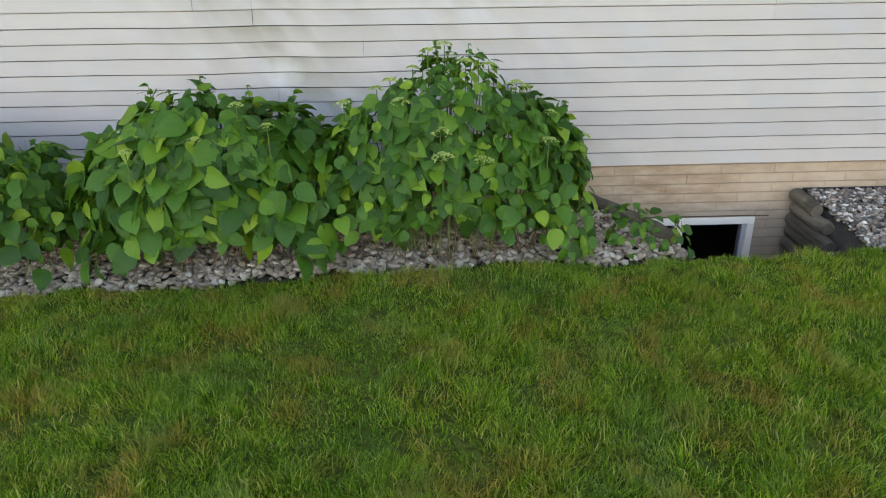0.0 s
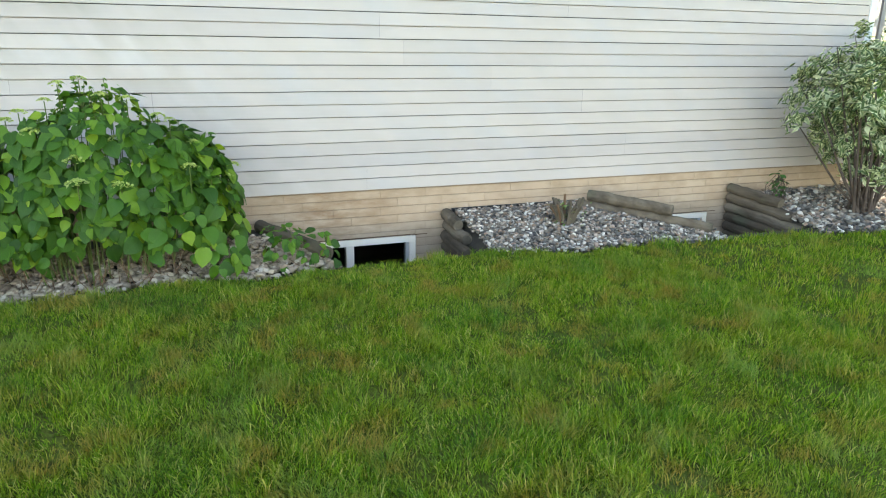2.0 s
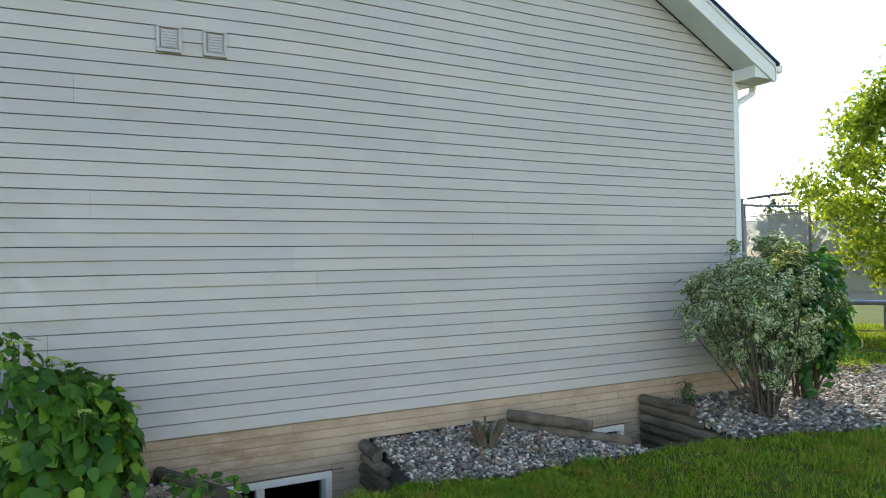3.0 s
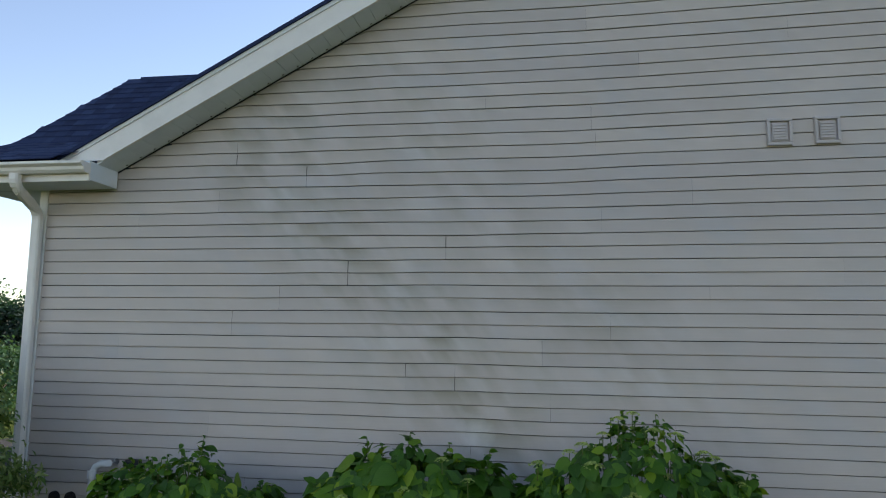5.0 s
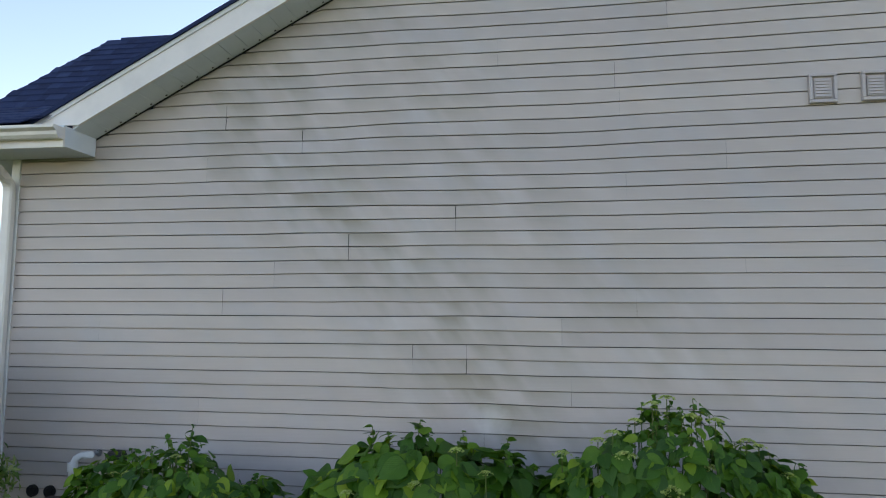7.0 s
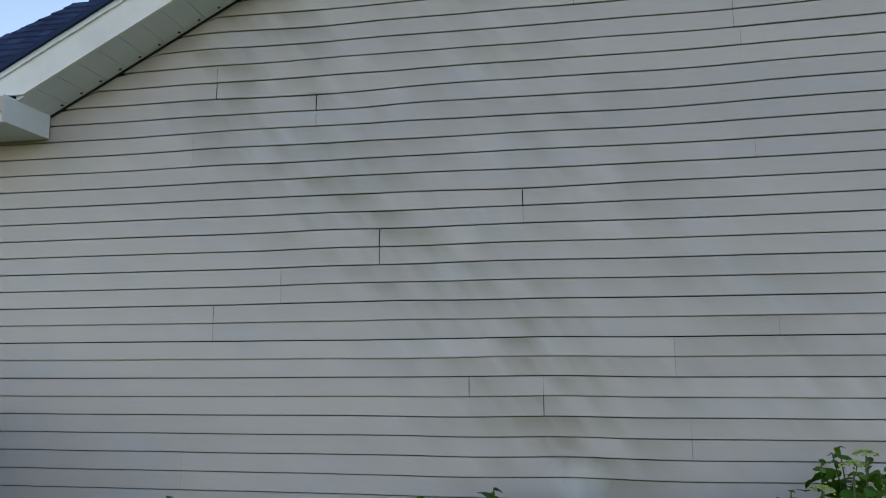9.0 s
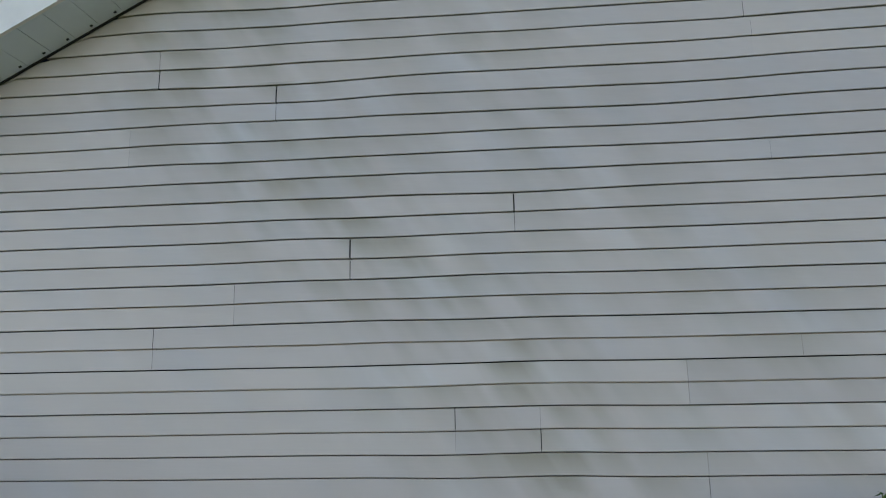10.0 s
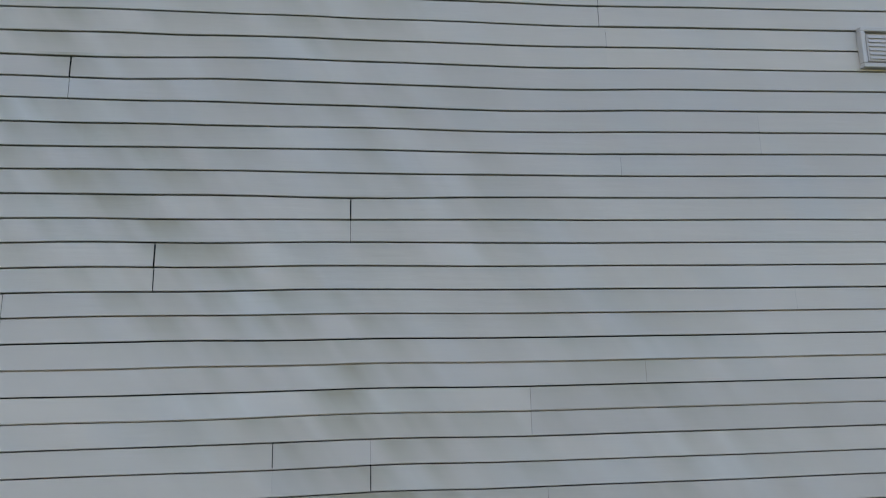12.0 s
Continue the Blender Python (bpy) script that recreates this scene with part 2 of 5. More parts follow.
def mat_net():
    n = Nodes("trampoline_net")
    n.done((0.30, 0.31, 0.305), 0.8)
    t = n.add("ShaderNodeBsdfTransparent")
    m = n.add("ShaderNodeMixShader")
    m.inputs[0].default_value = 0.68
    n.link(t.outputs[0], m.inputs[1])
    n.link(n.bsdf.outputs[0], m.inputs[2])
    n.link(m.outputs[0], n.tree.nodes["Material Output"].inputs["Surface"])
    return n.mat


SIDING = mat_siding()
WHITE = mat_white("white_trim", (0.72, 0.72, 0.70))
ALU = mat_white("painted_aluminium", (0.80, 0.75, 0.69), 0.35, 0.3)
SOFFIT = mat_white("soffit_panel", (0.68, 0.72, 0.74), 0.5, 0.2)
SASH = mat_white("window_vinyl", (0.94, 0.80, 0.63), 0.35, 0.15)
VENTM = mat_white("vent_plastic", (0.50, 0.45, 0.43), 0.5, 0.4)
BRICK = mat_brick()
MORTAR = mat_grain("mortar", (0.29, 0.20, 0.13), (0.38, 0.275, 0.185), 8)
TIMBER = mat_timber()
ENDGRAIN = mat_grain("end_grain", (0.10, 0.08, 0.055), (0.17, 0.135, 0.095), 14)
PEBBLE, PEBBLES = mat_pebble(False), mat_pebble(True)
TAN_PEBBLE, TAN_PEBBLES = mat_pebble(False, True), mat_pebble(True, True)
SOIL = mat_grain("bed_soil", (0.05, 0.042, 0.034), (0.09, 0.078, 0.062), 9)
LAWN = mat_lawn_soil()
GRASS = mat_grass()
SHINGLE = mat_shingle()
GLASS = mat_glass()
NET = mat_net()
# near-black colour stands in for the darkness inside the basement
DARK = mat_grain("unlit_room_dark", (0.05, 0.05, 0.05), (0.08, 0.08, 0.078), 3)
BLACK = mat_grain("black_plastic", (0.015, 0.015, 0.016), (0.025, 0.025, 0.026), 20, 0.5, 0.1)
FELT = mat_grain("building_felt", (0.012, 0.012, 0.013), (0.022, 0.022, 0.024), 9, 0.9, 0.2)
RUST = mat_grain("rusty_steel", (0.10, 0.05, 0.025), (0.2, 0.11, 0.06), 18)
STEEL = mat_grain("dark_galvanised_steel", (0.10, 0.10, 0.11), (0.16, 0.16, 0.17), 12, 0.45, 0.1, 50, 0.5)
BLUEPAD = mat_grain("blue_pad", (0.03, 0.06, 0.2), (0.05, 0.09, 0.26), 5, 0.5, 0.1)
BARK = mat_grain("bark", (0.07, 0.05, 0.04), (0.14, 0.105, 0.08), 20)
DEADSTEM = mat_grain("dry_stalk", (0.13, 0.068, 0.038), (0.25, 0.145, 0.08), 25)
STEM = mat_grain("green_stem", (0.09, 0.13, 0.03), (0.14, 0.17, 0.05), 25)
HYD = ((0.0, (0.022, 0.082, 0.007)), (0.35, (0.048, 0.142, 0.010)), (0.72, (0.082, 0.205, 0.012)), (0.9, (0.145, 0.28, 0.015)), (1.0, (0.26, 0.38, 0.024)))
HYDRANGEA = mat_leaf("hydrangea_leaf", HYD, False, 0.3, 0.5, vein=(0.22, 0.36, 0.08))
HYDRANGEAS = mat_leaf("hydrangea_leaf_inner", HYD, True, 0.3, 0.5, vein=(0.22, 0.36, 0.08))
FLORET = mat_leaf("pale_floret", ((0.0, (0.30, 0.40, 0.09)), (1.0, (0.54, 0.60, 0.20))), True, 0.25, 0.6)
VARIEG = mat_leaf("variegated_leaf", ((0.0, (0.05, 0.105, 0.03)), (0.55, (0.12, 0.19, 0.065)), (0.8, (0.26, 0.32, 0.15)), (1.0, (0.58, 0.60, 0.38))), True, 0.3, edge=(0.74, 0.75, 0.52))
WILLOW = mat_leaf("narrow_leaf", ((0.0, (0.075, 0.14, 0.034)), (0.6, (0.155, 0.25, 0.065)), (1.0, (0.32, 0.36, 0.15))), True, 0.3)
DEEPLEAF = mat_leaf("deep_green_leaf", ((0.0, (0.03, 0.10, 0.02)), (1.0, (0.075, 0.19, 0.04))), True, 0.3)
SUNLEAF = mat_leaf("fresh_leaf", ((0.0, (0.10, 0.16, 0.016)), (0.6, (0.22, 0.30, 0.024)), (1.0, (0.42, 0.45, 0.05))), True, 0.5)
FARLEAF = mat_leaf("woodland_leaf", ((0.0, (0.010, 0.028, 0.016)), (0.7, (0.016, 0.044, 0.022)), (1.0, (0.03, 0.07, 0.028))), True, 0.2)
MIDLEAF = mat_leaf("woodland_leaf_light", ((0.0, (0.045, 0.11, 0.05)), (1.0, (0.11, 0.21, 0.09))), True, 0.25)
# distance haze is mixed into this paler leaf colour
HAZELEAF = mat_leaf("far_hazed_leaf", ((0.0, (0.07, 0.10, 0.06)), (1.0, (0.14, 0.17, 0.10))), True, 0.35)
YELLOWLEAF = mat_leaf("golden_leaf", ((0.0, (0.20, 0.22, 0.03)), (1.0, (0.38, 0.36, 0.06))), True, 0.4)


# ---------------------------------------------------------------- mesh helpers
def mesh_of(name, verts, faces, mats, smooth=False, idx=None):
    me = bpy.data.meshes.new(name)
    me.from_pydata([tuple(v) for v in verts], [], [tuple(f) for f in faces])
    for m in (mats if isinstance(mats, (list, tuple)) else [mats]):
        me.materials.append(m)
    if idx is not None:
        me.polygons.foreach_set("material_index", idx)
    if smooth:
        me.polygons.foreach_set("use_smooth", [True] * len(me.polygons))
    me.update()
    return me


def add_uv(me, per_vertex):
    """A UV map that takes one pair for each vertex."""
    layer = me.uv_layers.new(name="UVMap")
    idx = np.empty(len(me.loops), dtype=np.int32)
    me.loops.foreach_get("vertex_index", idx)
    layer.data.foreach_set("uv", np.asarray(per_vertex, dtype=np.float32)[idx].ravel())
    return me


def mesh_np(name, verts, faces, mat, smooth=False):
    """Mesh from an array of vertices and an array of faces with one count of corners."""
    me = bpy.data.meshes.new(name)
    nv, (nf, k) = len(verts), faces.shape
    me.vertices.add(nv)
    me.vertices.foreach_set("co", np.ascontiguousarray(verts, dtype=np.float32).ravel())
    me.loops.add(nf * k)
    me.loops.foreach_set("vertex_index", np.ascontiguousarray(faces, dtype=np.int32).ravel())
    me.polygons.add(nf)
    me.polygons.foreach_set("loop_start", np.arange(nf, dtype=np.int32) * k)
    if smooth:
        me.polygons.foreach_set("use_smooth", np.ones(nf, dtype=bool))
    me.materials.append(mat)
    me.update(calc_edges=True)
    return me


def child(name, me, parent, label=""):
    ob = new(name, me)
    ob.parent = parent
    return tagged(ob, label)


def part(name, bm, material, parent, label="", smooth=False):
    me = bpy.data.meshes.new(name)
    bm.to_mesh(me)
    bm.free()
    me.materials.append(material)
    if smooth:
        me.polygons.foreach_set("use_smooth", [True] * len(me.polygons))
    return child(name, me, parent, label)


def thing(name, label, category, group="", kind="", at=(0, 0, 0)):
    ob = new(name)
    ob.location = at
    ob.empty_display_size = 0.1
    return tagged(ob, label, category, group, kind)


def box(bm, x0, x1, y0, y1, z0, z1, bevel=0.0):
    r = bmesh.ops.create_cube(bm, size=1.0)
    vs = r["verts"]
    for v in vs:
        v.co = Vector(((x0 + x1) / 2 + v.co.x * (x1 - x0), (y0 + y1) / 2 + v.co.y * (y1 - y0), (z0 + z1) / 2 + v.co.z * (z1 - z0)))
    if bevel:
        es = list({e for v in vs for e in v.link_edges})
        bmesh.ops.bevel(bm, geom=es, offset=bevel, segments=2, affect='EDGES', profile=0.5)
    return bm


def boxed(*a, bevel=0.0):
    return box(bmesh.new(), *a, bevel=bevel)


def tube(points, radii, sides=8, bm=None, cap=True, flat=None):
    """A swept tube; flat=(w, d) makes it a rectangular pipe."""
    bm = bm or bmesh.new()
    pts = [Vector(p) for p in points]
    rings = []
    for i, p in enumerate(pts):
        d = (pts[min(i + 1, len(pts) - 1)] - pts[max(i - 1, 0)]).normalized()
        ref = Vector((0, 1, 0)) if abs(d.y) < 0.9 else Vector((1, 0, 0))
        u = d.cross(ref).normalized()
        w = d.cross(u).normalized()
        ring = []
        if flat:
            a, b, c = flat[0] / 2, flat[1] / 2, 0.012
            outline = [(a - c, -b), (a, -b + c), (a, b - c), (a - c, b), (-a + c, b), (-a, b - c), (-a, -b + c), (-a + c, -b)]
            ring = [bm.verts.new(p + u * s + w * t) for s, t in outline]
        else:
            r = radii[i] if hasattr(radii, "__len__") else radii
            ring = [bm.verts.new(p + (u * math.cos(q) + w * math.sin(q)) * r) for q in (2 * math.pi * k / sides for k in range(sides))]
        rings.append(ring)
    n = len(rings[0])
    for a, b in zip(rings, rings[1:]):
        for k in range(n):
            bm.faces.new((a[k], a[(k + 1) % n], b[(k + 1) % n], b[k]))
    if cap:
        bm.faces.new(rings[0][::-1])
        bm.faces.new(rings[-1])
    bmesh.ops.recalc_face_normals(bm, faces=bm.faces)
    return bm


def prism(outline, y0, y1):
    """A slab between y0 and y1 with the outline given in x and z."""
    bm = bmesh.new()
    a = [bm.verts.new((x, y0, z)) for x, z in outline]
    b = [bm.verts.new((x, y1, z)) for x, z in outline]
    n = len(a)
    bm.faces.new(a)
    bm.faces.new(b[::-1])
    for k in range(n):
        bm.faces.new((a[k], b[k], b[(k + 1) % n], a[(k + 1) % n]))
    bmesh.ops.recalc_face_normals(bm, faces=bm.faces)
    return bm


def leaf_cloud(name, centres, facing, size, mat, wide=0.45, fold=0.25, jitter=0.5):
    """Many folded leaves of four corners and a mid rib, joined in one mesh."""
    n = len(centres)
    f = facing + rng.normal(0, jitter, (n, 3))
    f /= np.linalg.norm(f, axis=1)[:, None] + 1e-9
    r = rng.normal(0, 1, (n, 3)) + np.array((0, 0, -0.6))
    a = r - (r * f).sum(1)[:, None] * f
    a /= np.linalg.norm(a, axis=1)[:, None] + 1e-9
    b = np.cross(f, a)
    s = (size * rng.uniform(0.6, 1.3, n))[:, None]
    base, tip = centres - a * s * 0.5, centres + a * s * 0.5 - f * s * 0.12
    l = centres - b * s * wide * 0.5 + f * s * fold * 0.3 - a * s * 0.05
    q = centres + b * s * wide * 0.5 + f * s * fold * 0.3 - a * s * 0.05
    v = np.stack((base, l, tip, q), 1).reshape(-1, 3)
    i = np.arange(n)[:, None] * 4
    faces = np.concatenate((i + np.array((0, 2, 1)), i + np.array((0, 3, 2))), 0)
    return add_uv(mesh_np(name, v, faces, mat), np.tile(np.array(((0, 0), (-1, 0.5), (0, 1), (1, 0.5))), (n, 1)))


# ---------------------------------------------------------------- shape of the ground
LAWN_Z = -0.35
EDGE = ((-4, -1.3), (2.5, -1.3), (4.3, -1.2), (5.5, -1.08), (6.5, -1.02), (8.0, -1.0), (8.6, -0.93), (8.82, -0.92), (8.95, -1.0), (10, -1.08), (11.6, -1.12), (12.3, -1.25), (13.3, -1.7), (14.6, -1.85), (15.8, -1.3), (16.5, -0.3), (16.6, 0.2))
EX, EY = np.array([e[0] for e in EDGE]), np.array([e[1] for e in EDGE])
WELLS = ((7.22, 8.86), (10.52, 11.95))


def in_bed(x, y):
    e = np.interp(x, EX, EY) + 0.03 * np.sin(x * 5.1) + 0.02 * np.sin(x * 13.0)
    far = np.where(x < 13.5, 12.0, 0.9 - 0.35 * (x - 14.5) ** 2 / 2.0)
    return (y > e) & (x < 16.6) & (x > -3) & (y < far)


def well_at(x, y):
    """Share of the drop into a window well at a place."""
    w = np.zeros_like(x)
    for a, b in WELLS:
        aa = a + np.clip(-y, 0, 1.1) * 0.5
        w = np.maximum(w, np.clip((x - aa) / 0.05, 0, 1) * np.clip((b - x) / 0.05, 0, 1) * np.clip((y + 0.98 - 0.12 * np.clip((x - 8.0) / 0.7, 0, 1) * (x < 9)) / 0.14, 0, 1))
    return w


def ground_z(x, y):
    x, y = np.asarray(x, float), np.asarray(y, float)
    z = LAWN_Z + 0.02 * np.sin(x * 0.9 + 1) * np.cos(y * 0.8) + 0.012 * np.sin(x * 2.7 + y * 1.9)
    z = z - 0.012 * np.clip(x - 14, 0, 60) * np.clip(60 / (x + 30), 0, 1)
    rise = np.clip((y + 1.15) / 1.1, 0, 1)
    mid = np.clip(1 - np.abs(x - 9.7) / 1.6, 0, 1)
    bed = LAWN_Z - 0.03 + rise * (0.10 + 0.03 * np.clip(mid * 2, 0, 1))
    inb = in_bed(x, y)
    z = np.where(inb, bed, z)
    w = well_at(x, y)
    return z * (1 - w) + (-1.02) * w


def build_ground():
    near_x = np.arange(-2.0, 17.5, 0.07)
    xs = np.concatenate((-np.geomspace(900, 2.6, 26), near_x, np.geomspace(18, 900, 26)))
    ys = np.concatenate((-np.geomspace(900, 7.2, 22), np.arange(-7, -1.6, 0.2), np.arange(-1.6, 0.6, 0.05), np.geomspace(0.7, 900, 40)))
    X, Y = np.meshgrid(xs, ys)
    Z = ground_z(X, Y)
    house = (X > 1.3) & (X < 13.35) & (Y > 0.12)
    Z = np.where(house & (Y < 12), -1.3, Z)
    v = np.stack((X, Y, Z), -1).reshape(-1, 3)
    nx, ny = len(xs), len(ys)
    i = (np.arange(ny - 1)[:, None] * nx + np.arange(nx - 1)[None, :]).ravel()
    f = np.stack((i, i + 1, i + 1 + nx, i + nx), 1)
    me = mesh_np("ground", v, f, LAWN, True)
    me.materials.append(SOIL)
    c = v[f].mean(1)
    me.polygons.foreach_set("material_index", (in_bed(c[:, 0], c[:, 1]) | (well_at(c[:, 0], c[:, 1]) > 0.3)).astype(np.int32))
    return tagged(new("ground", me), "mown lawn ground with soil beds along the house", "ground", kind="structure")


build_ground()

# ---------------------------------------------------------------- house: siding
X0, X1 = 1.27, 13.385          # siding between the two corner posts
APEX_X, SLOPE = 8.18, 0.538


def wall_top(x):
    """Height of the soffit line on the gable wall."""
    left = 2.81 + SLOPE * (x - 1.94)
    right = 3.43 + SLOPE * (X1 - x)
    return max(min(left, right), 2.662)


gable = thing("wall_south", "gable wall with pale horizontal vinyl siding, slightly warped, with stains and painted reflections", "wall", kind="structure")

SEAMS = {28: (3.007, 5.96), 26: (3.624, 9.2), 20: (4.793, 8.6), 18: (4.0, 7.7), 14: (3.03, 6.05, 9.9), 10: (4.487, 4.875, 8.42), 16: (3.43, 6.77, 10.3), 24: (2.864, 6.669),
         22: (2.143, 5.995, 9.5), 12: (2.03, 5.541, 8.22), 6: (2.87, 6.5, 10.1), 8: (5.6, 9.2), 30: (5.93, 9.6), 32: (5.1, 8.7), 34: (6.3, 9.9), 0: (4.6, 8.1), 2: (3.2, 6.9, 10.6), 4: (5.0, 8.8),
         36: (7.4,), 38: (5.9, 9.5)}
# gap at a seam, half its width in the lower and in the upper course
WIDE_SEAMS = {(28, 3.007): (0.0032, 0.0014), (26, 3.624): (0.0015, 0.0034), (20, 4.793): (0.0009, 0.0032), (18, 4.0): (0.0024, 0.0034), (10, 4.487): (0.0003, 0.0020), (10, 4.875): (0.0022, 0.0005), (14, 3.03): (0.0012, 0.0020), (16, 3.43): (0.0008, 0.0014)}


SAGS = ((3.75, 2.84, -0.013, 0.45, 0.13), (4.8, 2.235, -0.008, 0.5, 0.10), (4.4, 1.76, 0.010, 0.6, 0.24), (4.6, 1.2, 0.006, 0.6, 0.12), (5.5, 2.7, -0.009, 0.5, 0.35))


def warp(x, z):
    """Heat-buckled boards: small waves, strongest along a slanting band, and a few boards that have slipped."""
    d = abs(0.762 * x + 0.647 * z - 4.36)
    k = max(0.0, 1 - d / 0.9) * (1 if z > 0.6 else 0.3) + 0.22
    top = max(0.0, min(1.0, (z - 1.9) / 1.0)) * max(0.0, 1 - abs(x - 4.5) / 3.0)
    k = min(1.4, k + 0.8 * top)
    n1 = noise.noise(Vector((x * 1.5, 3.1, z * 4.0)))
    n2 = noise.noise(Vector((x * 2.4, 9.7, z * 9.0)))
    sag = sum(a * math.exp(-((x - cx) / wx) ** 2 - ((z - cz) / wz) ** 2) for cx, cz, a, wx, wz in SAGS)
    # the upper boards climb a little towards the east
    climb = 0.016 * max(min(x - 5.85, 10.6 - x, 2.2), 0.0) * min(max((z - 1.75) / 1.2, 0.0), 1.3)
    return k * n1 * 0.009 + sag + climb, k * abs(n2) * 0.006


def siding_panel(row, xa, xb, lift, gap_l, gap_r, courses=(0, 1)):
    """One double board: two courses between lines row and row + 2, each with its own gap at either end."""
    prof = []
    for k in courses:
        z = (row + k) * C
        prof += [(k, 0, z, 0.030), (k, 0, z, -0.012), (k, 0, z + 0.0025, -0.0132), (k, 1, z + C - 0.0062, -0.0080), (k, 1, z + C - 0.0058, 0.030)]
    n = max(2, int((xb - xa) / 0.12) + 1)
    verts, faces = [], []
    for i in range(n + 1):
        for k, up, z, y in prof:
            x = xa + (xb - xa) * i / n + (gap_l[k] if i == 0 else 0) - (gap_r[k] if i == n else 0)
            dz, dy = warp(x, (row + k + up) * C)
            verts.append((x, y - lift - (dy if y < 0.005 else 0), min(z + dz, wall_top(x))))
    m = len(prof)
    for i in range(n):
        for j in range(m - 1):
            a = i * m + j
            faces.append((a, a + m, a + m + 1, a + 1))
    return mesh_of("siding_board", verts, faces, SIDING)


def build_siding():
    for row in range(0, 60, 2):
        z = row * C
        xa, xb = X0, X1
        if z > 2.62:
            xa = max(X0, 1.94 + (z - 2.81) / SLOPE) if z > 2.70 else X0
            xb = min(X1, X1 - (z - 3.43) / SLOPE)
        if xb - xa < 0.15:
            break
        cuts = [xa] + [s for s in SEAMS.get(row, (4.0 + (row * 1.37) % 3, 8.0 + (row * 0.9) % 3)) if xa + 0.2 < s < xb - 0.2] + [xb]
        for k, (p, q) in enumerate(zip(cuts, cuts[1:])):
            thin = ((0.0008, 0.0008), (0.0008, 0.0002), (0.0002, 0.0008))[row // 2 % 3] if p < 6.9 else (0.0001, 0.0001)
            gap_l = WIDE_SEAMS.get((row, p), thin) if k else (0, 0)
            gap_r = WIDE_SEAMS.get((row, q), thin) if k < len(cuts) - 2 else (0, 0)
            child("siding_board", siding_panel(row, p, q, 0.0018 * (k % 2) if p < 6.9 else 0.0006 * (k % 2), gap_l, gap_r), gable)
    # one more course where the ground falls at the west end
    child("siding_board", siding_panel(-2, X0, 2.9, 0.0, (0, 0), (0, 0), (1,)), gable)
    # sheathing behind the boards
    outline = [(X0 - 0.06, 0.0), (X1 + 0.06, 0.0), (X1 + 0.06, 3.40), (APEX_X, wall_top(APEX_X)), (1.94, 2.80), (X0 - 0.06, 2.64)]
    part("sheathing", prism(outline, 0.032, 0.15), FELT, gable, "black building felt")
    bm = bmesh.new()
    box(bm, X0 - 0.075, X0 - 0.001, -0.022, 0.012, -C, 2.66, bevel=0.006)
    part("corner_post", bm, WHITE, gable, "white vinyl corner post")
    bm = bmesh.new()
    box(bm, X1 + 0.001, X1 + 0.085, -0.022, 0.012, 0.0, 3.42, bevel=0.006)
    part("corner_post", bm, WHITE, gable, "white vinyl corner post")


build_siding()


def side_wall(name, x0, x1, top):
    w = thing(name, "side wall of the house with pale vinyl siding", "wall", kind="structure")
    bm = bmesh.new()
    k = 0
    while (k + 1) * C < top:
        box(bm, x0 - (0.010 if x0 < 5 else 0), x1 + (0.010 if x0 > 5 else 0), 0.014, 9.5, k * C, (k + 1) * C - 0.006)
        k += 1
    part("siding_board", bm, SIDING, w)
    part("wall_core", boxed(x0 + 0.006, x1 - 0.006, 0.16, 9.5, 0, top), SIDING, w)
    part("foundation", boxed(x0, x1, 0.16, 9.5, -1.3, -0.004), MORTAR, w)


side_wall("wall_west", X0 - 0.07, X0 + 0.08, 2.64)
side_wall("wall_east", X1 - 0.08, X1 + 0.075, 3.32)
back = tagged(new("wall_north", mesh_of("wall_north", [(X0 + .08, 9.35, -1.3), (X1 - .08, 9.35, -1.3), (X1 - .08, 9.35, 3), (X0 + .08, 9.35, 3), (X0 + .08, 9.5, -1.3), (X1 - .08, 9.5, -1.3), (X1 - .08, 9.5, 3), (X0 + .08, 9.5, 3)],
              [(0, 1, 2, 3), (5, 4, 7, 6), (3, 2, 6, 7), (1, 0, 4, 5)], SIDING)), "rear wall of the house with pale vinyl siding", "wall", kind="structure")

# ---------------------------------------------------------------- brick base and basement windows
WINDOWS = ((7.36, 8.53, -0.93, -0.43), (10.52, 11.66, -0.93, -0.43))


